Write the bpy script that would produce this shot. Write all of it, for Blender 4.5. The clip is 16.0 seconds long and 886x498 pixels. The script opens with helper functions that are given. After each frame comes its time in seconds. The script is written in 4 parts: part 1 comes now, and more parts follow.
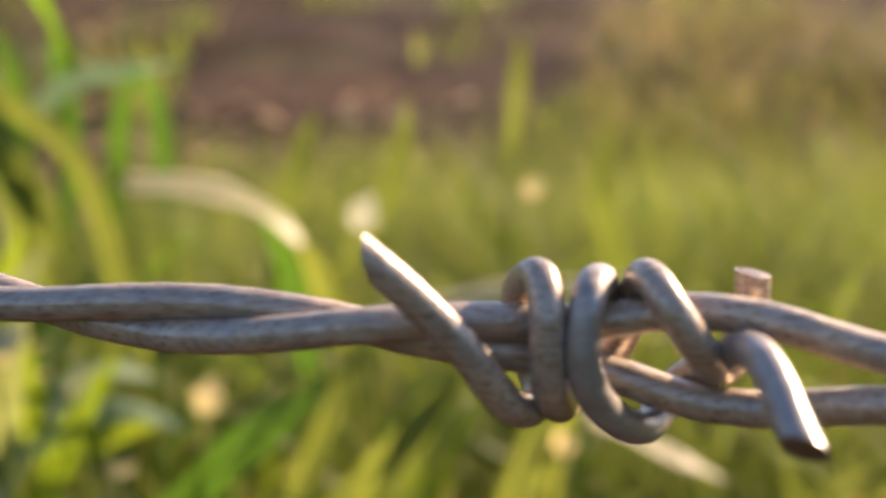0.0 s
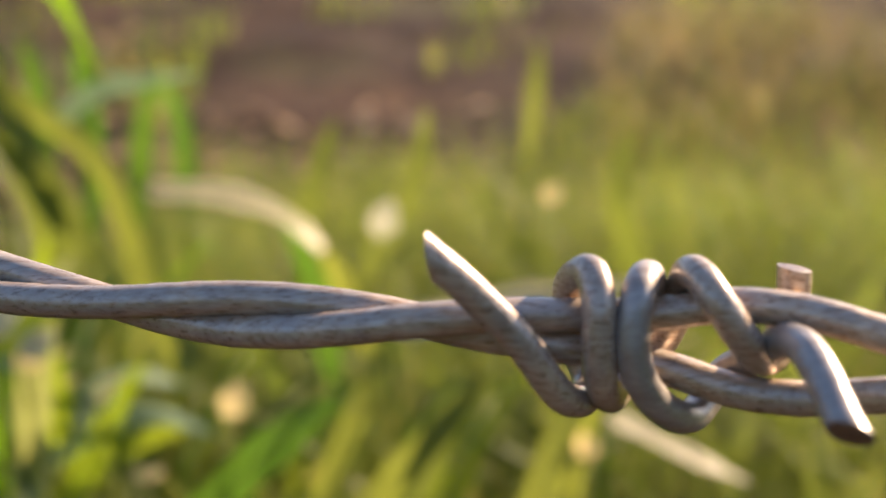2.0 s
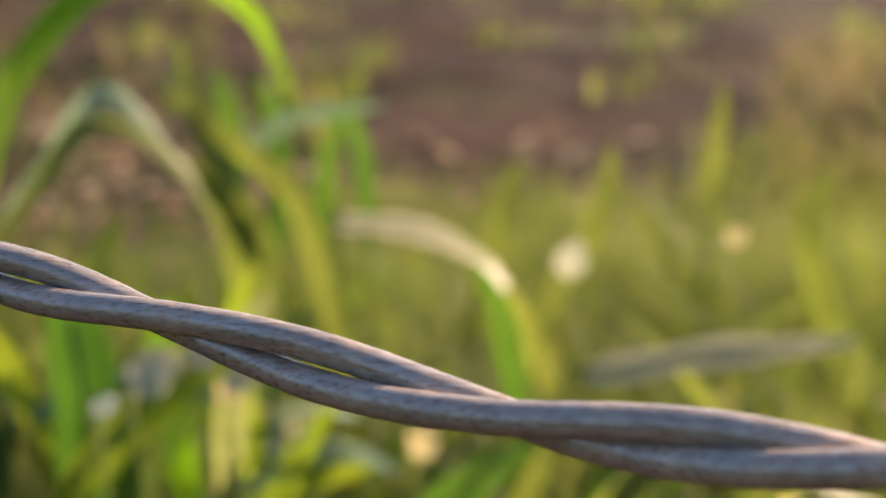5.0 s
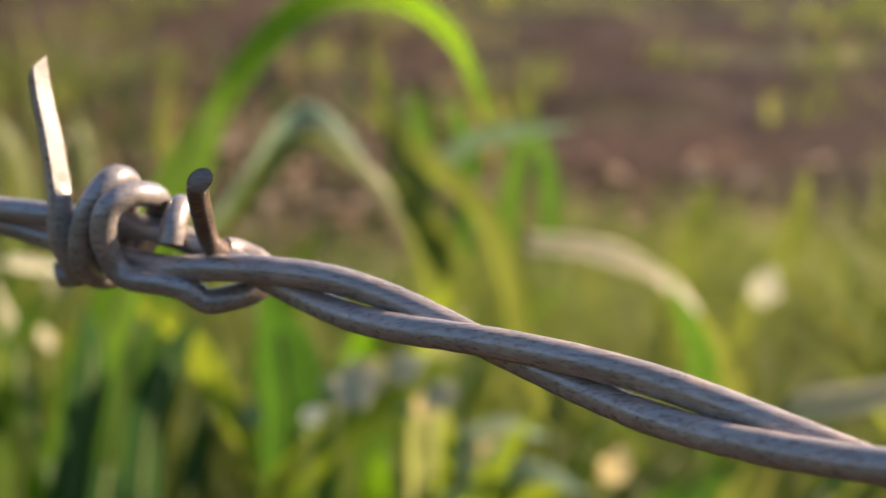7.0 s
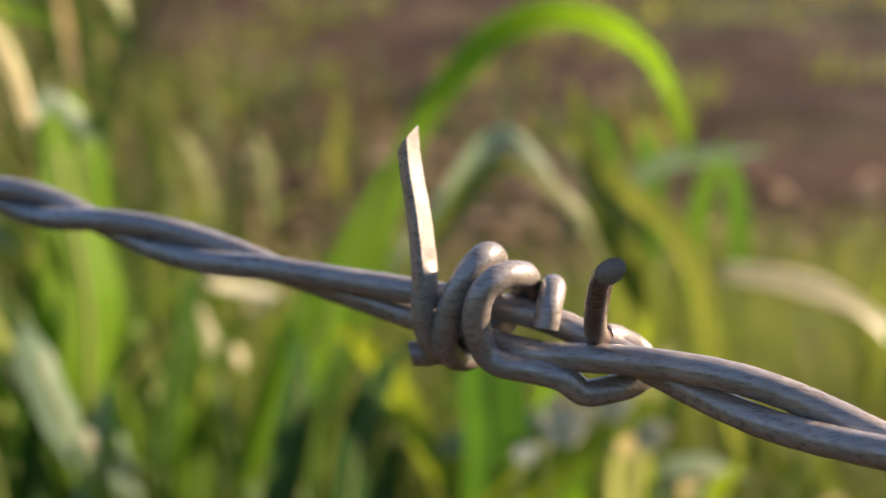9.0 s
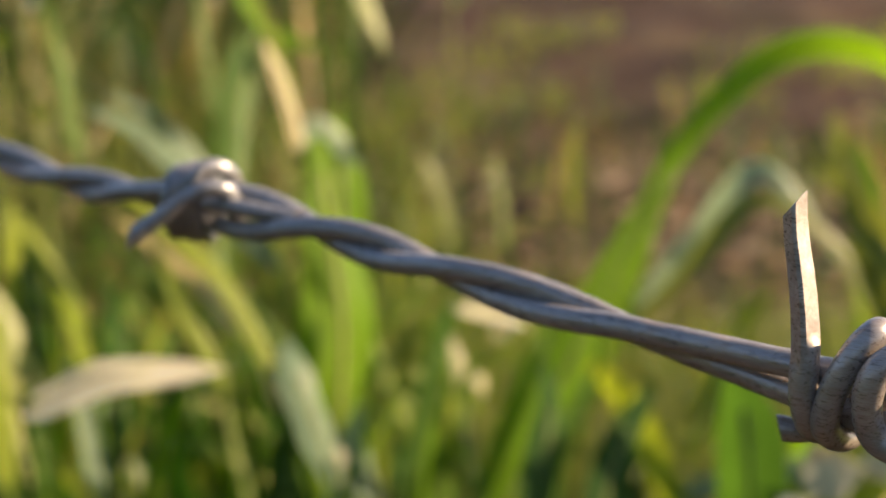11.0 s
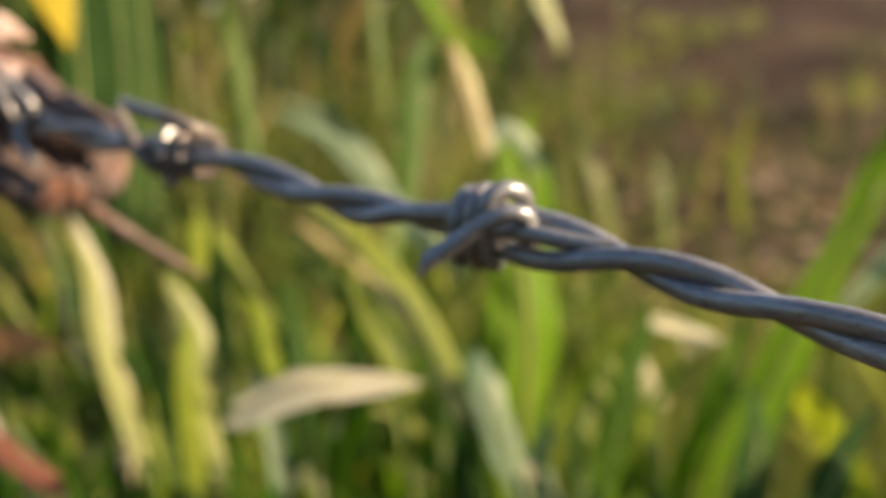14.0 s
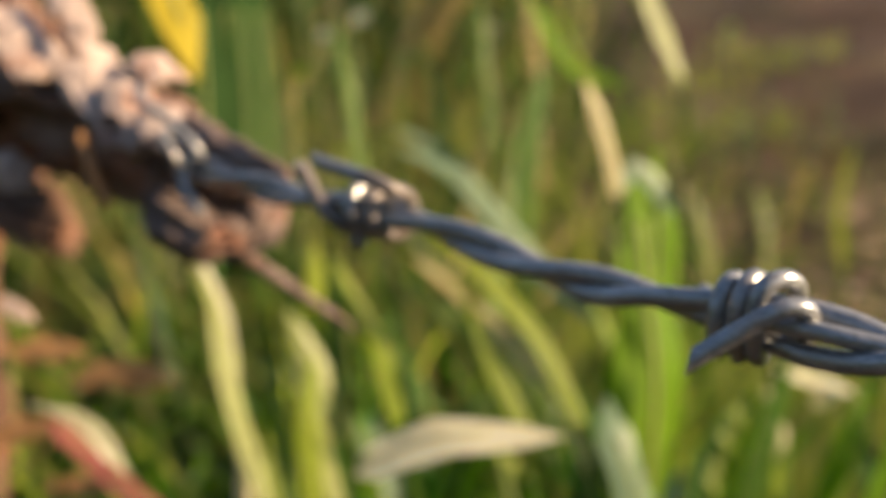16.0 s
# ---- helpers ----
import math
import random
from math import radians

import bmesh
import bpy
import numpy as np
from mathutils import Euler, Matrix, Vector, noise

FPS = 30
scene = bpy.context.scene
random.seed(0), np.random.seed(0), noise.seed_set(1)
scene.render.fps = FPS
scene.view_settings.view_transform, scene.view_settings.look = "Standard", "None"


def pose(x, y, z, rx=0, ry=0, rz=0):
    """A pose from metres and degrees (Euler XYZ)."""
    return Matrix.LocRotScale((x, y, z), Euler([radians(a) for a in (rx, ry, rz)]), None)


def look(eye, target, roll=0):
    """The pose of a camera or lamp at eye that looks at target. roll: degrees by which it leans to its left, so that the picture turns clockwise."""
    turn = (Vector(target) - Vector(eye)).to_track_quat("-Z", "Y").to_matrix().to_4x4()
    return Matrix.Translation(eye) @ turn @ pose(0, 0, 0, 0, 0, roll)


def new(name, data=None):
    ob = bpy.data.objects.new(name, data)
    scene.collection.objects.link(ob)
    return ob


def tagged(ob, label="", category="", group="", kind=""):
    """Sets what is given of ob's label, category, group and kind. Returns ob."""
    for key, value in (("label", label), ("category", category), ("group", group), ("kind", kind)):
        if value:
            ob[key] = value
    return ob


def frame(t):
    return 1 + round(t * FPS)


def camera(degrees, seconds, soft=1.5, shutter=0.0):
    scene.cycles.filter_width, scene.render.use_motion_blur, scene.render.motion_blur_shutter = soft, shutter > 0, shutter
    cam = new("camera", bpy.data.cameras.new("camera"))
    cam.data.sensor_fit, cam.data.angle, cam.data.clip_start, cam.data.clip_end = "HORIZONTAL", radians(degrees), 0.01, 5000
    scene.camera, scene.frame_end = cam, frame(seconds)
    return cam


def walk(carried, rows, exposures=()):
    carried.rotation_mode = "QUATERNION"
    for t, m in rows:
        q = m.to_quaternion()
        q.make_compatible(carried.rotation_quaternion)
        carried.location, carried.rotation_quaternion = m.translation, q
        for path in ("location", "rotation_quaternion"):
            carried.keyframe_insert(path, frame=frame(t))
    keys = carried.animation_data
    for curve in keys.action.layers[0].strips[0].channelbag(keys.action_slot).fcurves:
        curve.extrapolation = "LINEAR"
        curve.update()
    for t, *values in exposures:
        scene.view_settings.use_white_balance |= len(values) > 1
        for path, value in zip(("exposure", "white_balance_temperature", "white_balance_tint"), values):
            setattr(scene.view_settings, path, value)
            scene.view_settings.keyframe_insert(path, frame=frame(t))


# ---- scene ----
cam = camera(42.0, 16.0)
WIRE_TOP = 0.35  # height of the scene's zero above the ground

PATH = [
    (0.0, pose(0.00000, 0.00000, 0.35000, 74.92, -0.17, 0.00)),
    (0.5, pose(-0.00270, -0.00074, 0.35016, 75.08, 0.00, 0.39)),
    (1.0, pose(-0.00156, -0.00066, 0.35004, 75.00, -0.04, 0.67)),
    (1.5, pose(-0.00157, -0.00159, 0.34997, 75.02, -0.06, 0.80)),
    (2.0, pose(-0.00313, -0.00419, 0.35042, 75.27, 0.30, 0.61)),
    (2.5, pose(-0.00637, -0.00331, 0.35019, 75.48, -0.09, 0.85)),
    (3.0, pose(-0.01013, -0.00094, 0.35157, 75.46, -0.31, 1.57)),
    (3.5, pose(-0.01312, 0.00146, 0.35339, 75.87, -0.01, 2.93)),
    (4.0, pose(-0.01698, 0.00297, 0.35515, 76.44, 0.10, 4.32)),
    (4.2, pose(-0.01901, 0.00498, 0.35457, 76.47, -0.27, 5.28)),
    (6.3, pose(-0.03278, 0.00307, 0.35639, 77.10, 0.23, 12.73)),
    (6.5, pose(-0.03408, 0.00094, 0.35808, 77.46, -0.36, 14.04)),
    (7.0, pose(-0.04027, 0.00096, 0.35620, 77.39, -0.06, 15.93)),
    (7.5, pose(-0.04513, 0.00117, 0.35788, 77.23, 0.06, 17.54)),
    (8.0, pose(-0.05210, 0.00273, 0.36037, 77.67, 0.29, 19.12)),
    (8.2, pose(-0.05560, 0.00477, 0.36031, 77.95, 0.21, 20.16)),
    (10.3, pose(-0.07658, 0.00041, 0.36333, 77.64, 0.06, 29.13)),
    (10.5, pose(-0.07818, 0.00118, 0.36344, 78.11, -0.13, 30.93)),
    (11.0, pose(-0.08133, -0.00035, 0.36445, 78.94, -0.12, 33.79)),
    (11.5, pose(-0.08371, 0.00094, 0.36414, 79.09, -0.02, 36.78)),
    (12.0, pose(-0.08479, -0.00081, 0.36425, 79.05, 0.45, 38.05)),
    (12.5, pose(-0.09080, 0.00193, 0.36497, 79.57, 0.09, 38.60)),
    (13.0, pose(-0.09929, -0.00033, 0.36450, 79.62, 0.54, 40.79)),
    (13.5, pose(-0.10331, -0.00025, 0.36526, 78.97, 0.56, 40.34)),
    (14.0, pose(-0.10734, -0.00255, 0.36607, 78.83, 0.30, 40.28)),
    (14.5, pose(-0.10716, -0.00119, 0.36620, 79.23, -0.35, 39.69)),
    (15.0, pose(-0.11822, -0.00234, 0.36915, 80.17, -0.13, 41.62)),
    (15.5, pose(-0.12582, -0.00445, 0.37034, 79.99, -0.26, 42.64)),
    (16.0, pose(-0.13332, -0.00837, 0.37186, 79.75, -0.42, 43.52)),
]
walk(cam, PATH, exposures=[(0.0, 1.6, 6150, 19), (4.0, 1.57, 6100, 19), (8.0, 1.44, 5850, 18), (11.0, 1.43, 6450, 16), (16.0, 1.32, 6500, 12)])
cam.data.dof.use_dof = True
cam.data.dof.focus_distance = 0.1
cam.data.dof.aperture_fstop = 18.5

# ---- light: low evening sun and clear sky ----
SUN_AZ, SUN_EL = 53.0, 26.0
world = bpy.data.worlds.new("sky")
scene.world = world
world.use_nodes = True
wn = world.node_tree.nodes
sky = wn.new("ShaderNodeTexSky")
sky.sky_type, sky.sun_disc = "NISHITA", False
sky.sun_elevation, sky.sun_rotation = radians(SUN_EL), radians(SUN_AZ)
world.node_tree.links.new(sky.outputs[0], wn["Background"].inputs[0])
wn["Background"].inputs[1].default_value = 0.08
lamp = bpy.data.lights.new("sun", "SUN")
lamp.energy, lamp.angle, lamp.color = 5.6, radians(0.6), (1.0, 0.745, 0.45)
sun_dir = Vector((math.sin(radians(SUN_AZ)) * math.cos(radians(SUN_EL)), math.cos(radians(SUN_AZ)) * math.cos(radians(SUN_EL)), math.sin(radians(SUN_EL))))
sun = new("sun", lamp)
sun.matrix_world = look(sun_dir * 5, (0, 0, 0))


# ---- materials ----
def material(name):
    m = bpy.data.materials.new(name)
    m.use_nodes = True
    nodes, links = m.node_tree.nodes, m.node_tree.links
    return m, nodes, links, nodes["Principled BSDF"]


def ramp(nodes, stops):
    r = nodes.new("ShaderNodeValToRGB")
    e = r.color_ramp.elements
    e[0].position, e[0].color = stops[0][0], (*stops[0][1], 1)
    e[1].position, e[1].color = stops[-1][0], (*stops[-1][1], 1)
    for p, c in stops[1:-1]:
        k = e.new(p)
        k.color = (*c, 1)
    return r


def noise_node(nodes, links, scale, detail=5, rough=0.6, stretch=None):
    co = nodes.new("ShaderNodeTexCoord")
    n = nodes.new("ShaderNodeTexNoise")
    n.inputs["Scale"].default_value, n.inputs["Detail"].default_value, n.inputs["Roughness"].default_value = scale, detail, rough
    if stretch:
        mp = nodes.new("ShaderNodeMapping")
        mp.inputs["Scale"].default_value = stretch
        links.new(co.outputs["Object"], mp.inputs[0])
        links.new(mp.outputs[0], n.inputs["Vector"])
    else:
        links.new(co.outputs["Object"], n.inputs["Vector"])
    return n


def mixed(nodes, links, a, b, fac, mode="MIX"):
    m = nodes.new("ShaderNodeMix")
    m.data_type, m.blend_type = "RGBA", mode
    for sock, v in ((m.inputs[0], fac), (m.inputs[6], a), (m.inputs[7], b)):
        if isinstance(v, (int, float)):
            sock.default_value = v
        elif isinstance(v, tuple):
            sock.default_value = (*v, 1)
        else:
            links.new(v, sock)
    return m.outputs[2]


def bump(nodes, links, bsdf, height, strength, distance):
    b = nodes.new("ShaderNodeBump")
    b.inputs["Strength"].default_value, b.inputs["Distance"].default_value = strength, distance
    links.new(height, b.inputs["Height"])
    links.new(b.outputs[0], bsdf.inputs["Normal"])


def steel_material(name="weathered_galvanised_steel", tone=1.0, rough=0.0, film_most=1.4):
    m, nodes, links, p = material(name)
    streak = noise_node(nodes, links, 90, 6, 0.65, (1.0, 9.0, 9.0))
    scratch = noise_node(nodes, links, 420, 4, 0.7, (1.0, 7.0, 7.0))
    patch = noise_node(nodes, links, 230, 5, 0.6)
    fine = noise_node(nodes, links, 2600, 3, 0.6)
    base = ramp(nodes, [(0.32, (0.135, 0.139, 0.147)), (0.5, (0.205, 0.209, 0.219)), (0.7, (0.32, 0.324, 0.333))])
    links.new(streak.outputs[0], base.inputs[0])
    worn = ramp(nodes, [(0.36, (0.37, 0.36, 0.35)), (0.5, (0.5, 0.5, 0.5)), (0.66, (0.68, 0.68, 0.69))])
    links.new(scratch.outputs[0], worn.inputs[0])
    col = mixed(nodes, links, base.outputs[0], worn.outputs[0], 0.3, "OVERLAY")
    rust = ramp(nodes, [(0.53, (0, 0, 0)), (0.7, (1, 1, 1))])
    links.new(patch.outputs[0], rust.inputs[0])
    amount = nodes.new("ShaderNodeMath")
    amount.operation, amount.inputs[1].default_value = "MULTIPLY", 0.25
    links.new(rust.outputs[0], amount.inputs[0])
    col = mixed(nodes, links, col, (0.26, 0.15, 0.09), amount.outputs[0])
    # the brown film that the first stretch of wire has taken on
    co = nodes.new("ShaderNodeTexCoord")
    xyz = nodes.new("ShaderNodeSeparateXYZ")
    links.new(co.outputs["Object"], xyz.inputs[0])
    film = nodes.new("ShaderNodeMapRange")
    film.inputs[1].default_value, film.inputs[2].default_value, film.inputs[3].default_value, film.inputs[4].default_value = -0.18, 0.012, 0.0, film_most
    links.new(xyz.outputs[0], film.inputs[0])
    soft = nodes.new("ShaderNodeMath")
    soft.operation, soft.use_clamp = "MULTIPLY", True
    links.new(film.outputs[0], soft.inputs[0])
    links.new(patch.outputs[0], soft.inputs[1])
    tan = ramp(nodes, [(0.34, (0.35, 0.215, 0.115)), (0.5, (0.52, 0.375, 0.245)), (0.68, (0.67, 0.575, 0.45))])
    links.new(scratch.outputs[0], tan.inputs[0])
    col = mixed(nodes, links, col, tan.outputs[0], soft.outputs[0])
    pits = ramp(nodes, [(0.3, (0.12, 0.1, 0.09)), (0.4, (1, 1, 1))])
    links.new(fine.outputs[0], pits.inputs[0])
    col = mixed(nodes, links, col, pits.outputs[0], 0.07, "MULTIPLY")
    if tone > 1:
        col = mixed(nodes, links, col, (0.64, 0.56, 0.45), tone - 1)
    elif tone < 1:
        col = mixed(nodes, links, col, (0.9 * tone, 0.75 * tone, 0.65 * tone), 1.0, "MULTIPLY")
    links.new(col, p.inputs["Base Color"])
    metal = nodes.new("ShaderNodeMath")
    metal.operation, metal.inputs[0].default_value = "SUBTRACT", 0.38
    links.new(amount.outputs[0], metal.inputs[1])
    dirty = nodes.new("ShaderNodeMath")
    dirty.operation, dirty.inputs[1].default_value, dirty.inputs[2].default_value = "MULTIPLY_ADD", -0.12, 0.0
    links.new(soft.outputs[0], dirty.inputs[0])
    links.new(metal.outputs[0], dirty.inputs[2])
    links.new(dirty.outputs[0], p.inputs["Metallic"])
    ro = ramp(nodes, [(0.3, (0.24 + rough,) * 3), (0.7, (0.36 + rough,) * 3)])
    links.new(scratch.outputs[0], ro.inputs[0])
    links.new(ro.outputs[0], p.inputs["Roughness"])
    p.inputs["Specular IOR Level"].default_value = 0.85
    bump(nodes, links, p, fine.outputs[0], 0.2, 0.0001)
    return m


def leaf_material(name, dark, light, dry=0.0, through_light=0.45, rough=0.42, spread="object"):
    m, nodes, links, p = material(name)
    if spread == "object":
        info = nodes.new("ShaderNodeObjectInfo")
        rnd = info.outputs["Random"]
    else:
        info = nodes.new("ShaderNodeNewGeometry")
        rnd = info.outputs["Random Per Island"]
    if spread == "object":
        r = ramp(nodes, [(0.0, dark), (1.0, light)])
    else:
        r = ramp(nodes, spread)
    links.new(rnd, r.inputs[0])
    mott = noise_node(nodes, links, 90, 5, 0.65)
    veins = noise_node(nodes, links, 420, 3, 0.6)
    col = mixed(nodes, links, r.outputs[0], mott.outputs[0], 0.35, "OVERLAY")
    col = mixed(nodes, links, col, veins.outputs[0], 0.18, "OVERLAY")
    links.new(col, p.inputs["Base Color"])
    p.inputs["Roughness"].default_value = rough
    if spread != "object":
        clump = noise_node(nodes, links, 8, 3, 0.55)
        tone = ramp(nodes, [(0.36, (0.22, 0.24, 0.22)), (0.5, (0.5, 0.5, 0.5)), (0.64, (0.74, 0.72, 0.6))])
        links.new(clump.outputs[0], tone.inputs[0])
        col = mixed(nodes, links, col, tone.outputs[0], 0.6, "OVERLAY")
        links.new(col, p.inputs["Base Color"])
    p.inputs["Specular IOR Level"].default_value = 0.2 if dry < 0.3 else 0.3
    bump(nodes, links, p, veins.outputs[0], 0.3, 0.0006)
    tr = nodes.new("ShaderNodeBsdfTranslucent")
    tint = mixed(nodes, links, col, (1.0, 1.0, 0.35), 0.6 * (1 - dry), "MULTIPLY")
    bright = mixed(nodes, links, tint, tint, 1.0, "ADD")
    links.new(bright, tr.inputs[0])
    mix = nodes.new("ShaderNodeMixShader")
    mix.inputs[0].default_value = through_light
    links.new(p.outputs[0], mix.inputs[1])
    links.new(tr.outputs[0], mix.inputs[2])
    links.new(mix.outputs[0], nodes["Material Output"].inputs[0])
    return m


def soil_material():
    m, nodes, links, p = material("dry_soil")
    big = noise_node(nodes, links, 1.6, 5, 0.6)
    mid = noise_node(nodes, links, 14, 6, 0.65)
    fine = noise_node(nodes, links, 160, 5, 0.7)
    r = ramp(nodes, [(0.34, (0.030, 0.018, 0.0115)), (0.5, (0.045, 0.027, 0.017)), (0.66, (0.072, 0.045, 0.028))])
    links.new(mid.outputs[0], r.inputs[0])
    wide = noise_node(nodes, links, 3.2, 3, 0.5)
    tone = ramp(nodes, [(0.36, (0.16, 0.14, 0.13)), (0.5, (0.45, 0.44, 0.44)), (0.64, (0.82, 0.76, 0.72))])
    links.new(wide.outputs[0], tone.inputs[0])
    green = ramp(nodes, [(0.5, (0, 0, 0)), (0.62, (1, 1, 1))])
    links.new(big.outputs[0], green.inputs[0])
    half = nodes.new("ShaderNodeMath")
    half.operation, half.inputs[1].default_value = "MULTIPLY", 0.5
    links.new(green.outputs[0], half.inputs[0])
    col = mixed(nodes, links, r.outputs[0], tone.outputs[0], 0.55, "OVERLAY")
    col = mixed(nodes, links, col, (0.045, 0.056, 0.018), half.outputs[0])
    col = mixed(nodes, links, col, fine.outputs[0], 0.4, "OVERLAY")
    links.new(col, p.inputs["Base Color"])
    p.inputs["Roughness"].default_value = 0.95
    p.inputs["Specular IOR Level"].default_value = 0.14
    bump(nodes, links, p, fine.outputs[0], 0.5, 0.006)
    return m


def wood_material(name, stops):
    m, nodes, links, p = material(name)
    grain = noise_node(nodes, links, 70, 7, 0.7, (1.0, 5.0, 5.0))
    spots = noise_node(nodes, links, 48, 5, 0.65)
    r = ramp(nodes, stops)
    links.new(grain.outputs[0], r.inputs[0])
    red = ramp(nodes, [(0.52, (0, 0, 0)), (0.66, (1, 1, 1))])
    links.new(spots.outputs[0], red.inputs[0])
    k = nodes.new("ShaderNodeMath")
    k.operation, k.inputs[1].default_value = "MULTIPLY", 0.6
    links.new(red.outputs[0], k.inputs[0])
    col = mixed(nodes, links, r.outputs[0], (0.30, 0.105, 0.045), k.outputs[0])
    links.new(col, p.inputs["Base Color"])
    p.inputs["Roughness"].default_value = 0.9
    bump(nodes, links, p, grain.outputs[0], 0.9, 0.002)
    return m


STEEL = steel_material()
PALE = steel_material("pale_galvanised_steel", 1.12, 0.05, 0.45)
DULLED = steel_material("dull_brown_steel", 0.8, 0.22)
# lighter steel: sunlight painted onto one flat of the tall upright point
SUN_PAINTED = steel_material("sun_painted_steel", 1.12, 0.2)
BLACKENED = steel_material("blackened_steel", 0.5)
SOIL = soil_material()
WOOD = wood_material("dark_weathered_bark", [(0.3, (0.048, 0.024, 0.015)), (0.46, (0.125, 0.066, 0.042)), (0.6, (0.22, 0.13, 0.09)), (0.78, (0.38, 0.28, 0.22))])
KNOT = wood_material("weathered_knot_bark", [(0.3, (0.04, 0.028, 0.024)), (0.48, (0.125, 0.088, 0.077)), (0.7, (0.30, 0.225, 0.20))])
BARE = wood_material("pale_bare_wood", [(0.25, (0.17, 0.105, 0.08)), (0.42, (0.36, 0.27, 0.235)), (0.58, (0.49, 0.39, 0.35)), (0.78, (0.58, 0.49, 0.45))])
LEAF = {
    "green": leaf_material("fresh_green_leaf", (0.042, 0.10, 0.010), (0.078, 0.145, 0.014), 0.25, 0.45, 0.5),
    # deep green, darkened to stand in for shade between the blades
    "deep": leaf_material("deep_green_shade_leaf", (0.015, 0.05, 0.007), (0.029, 0.072, 0.01), 0.1, 0.32, 0.9),
    # green darkened further: the shade beside the post is put into this colour
    "shade": leaf_material("shade_dark_leaf", (0.009, 0.032, 0.005), (0.018, 0.048, 0.008), 0.1, 0.2, 0.9),
    "lime": leaf_material("yellow_green_leaf", (0.14, 0.20, 0.010), (0.21, 0.26, 0.018), 0.1, 0.5, 0.5),
    "bright": leaf_material("sunlit_lime_leaf", (0.095, 0.20, 0.003), (0.13, 0.235, 0.005), 0.0, 0.55, 0.6),
    "cream": leaf_material("bleached_dry_leaf", (0.74, 0.69, 0.52), (0.80, 0.75, 0.57), 0.9, 0.5),
    "white": leaf_material("whitish_leaf_or_glint", (0.30, 0.30, 0.21), (0.36, 0.35, 0.25), 0.95, 0.45),
    "olive": leaf_material("olive_leaf", (0.10, 0.125, 0.022), (0.15, 0.17, 0.032), 0.2, 0.45),
    "blue": leaf_material("glaucous_leaf", (0.13, 0.20, 0.12), (0.20, 0.27, 0.18), 0.55, 0.4, 0.45),
    "pale": leaf_material("pale_drying_leaf", (0.17, 0.21, 0.06), (0.26, 0.28, 0.10), 0.5, 0.4),
    "straw": leaf_material("straw_coloured_leaf", (0.40, 0.33, 0.16), (0.54, 0.45, 0.24), 0.8, 0.45),
    "tan": leaf_material("pale_tan_leaf", (0.42, 0.39, 0.24), (0.52, 0.47, 0.31), 0.8, 0.52),
    "yellow": leaf_material("yellow_leaf", (0.27, 0.215, 0.003), (0.34, 0.27, 0.006), 0.5, 0.4, 0.7),
    "brown": leaf_material("brown_dead_leaf", (0.29, 0.15, 0.065), (0.37, 0.21, 0.095), 1.0, 0.3, 0.7),
    "red": leaf_material("red_brown_stem", (0.15, 0.038, 0.034), (0.18, 0.048, 0.04), 1.0, 0.15, 0.7),
}
FINE = leaf_material("fine_olive_grass", None, None, 0.3, 0.48, 0.5, [(0.0, (0.075, 0.107, 0.018)), (0.5, (0.107, 0.135, 0.025)), (0.9, (0.145, 0.165, 0.035)), (1.0, (0.23, 0.205, 0.075))])
# darker version of the grass palette, shade already mixed into the colours
DARK = leaf_material("shade_tinted_grass", None, None, 0.2, 0.35, 0.5, [(0.0, (0.016, 0.042, 0.010)), (0.45, (0.04, 0.075, 0.012)), (0.75, (0.085, 0.10, 0.025)), (0.9, (0.16, 0.12, 0.06)), (1.0, (0.34, 0.27, 0.14))])
SERE = leaf_material("sere_grass", None, None, 0.7, 0.4, 0.6, [(0.0, (0.06, 0.065, 0.02)), (0.4, (0.10, 0.095, 0.035)), (0.75, (0.15, 0.12, 0.055)), (1.0, (0.24, 0.18, 0.10))])
TURF = leaf_material("mixed_grass", None, None, 0.15, 0.5, 0.45, [(0.0, (0.018, 0.07, 0.008)), (0.35, (0.055, 0.15, 0.006)), (0.6, (0.14, 0.235, 0.010)), (0.78, (0.20, 0.23, 0.03)), (0.88, (0.14, 0.21, 0.12)), (1.0, (0.44, 0.37, 0.18))])
LITTER = leaf_material("dry_litter", None, None, 1.0, 0.12, 0.7, [(0.0, (0.11, 0.065, 0.04)), (0.5, (0.24, 0.155, 0.09)), (1.0, (0.46, 0.35, 0.23))])


# ---- mesh helpers ----
def part(name, bm, mat, parent=None, label=""):
    me = bpy.data.meshes.new(name)
    bm.to_mesh(me)
    bm.free()
    me.materials.append(mat)
    for f in me.polygons:
        f.use_smooth = True
    ob = new(name, me)
    if parent:
        ob.parent = parent
    if label:
        ob["label"] = label
    return ob


def raw(name, verts, faces, mat, parent=None):
    me = bpy.data.meshes.new(name)
    me.from_pydata(verts, [], faces)
    me.materials.append(mat)
    for f in me.polygons:
        f.use_smooth = True
    ob = new(name, me)
    if parent:
        ob.parent = parent
    return ob


def spline(points, step):
    """Smooth curve through the points, sampled about every step metres."""
    p = [Vector(q) for q in points]
    p = [2 * p[0] - p[1]] + p + [2 * p[-1] - p[-2]]
    out = []
    for a, b, c, d in zip(p, p[1:], p[2:], p[3:]):
        n = max(2, int((c - b).length / step))
        for i in range(n):
            s = i / n
            out.append(0.5 * (2 * b + (c - a) * s + (2 * a - 5 * b + 4 * c - d) * s * s + (3 * b - a - 3 * c + d) * s ** 3))
    out.append(p[-2])
    return out


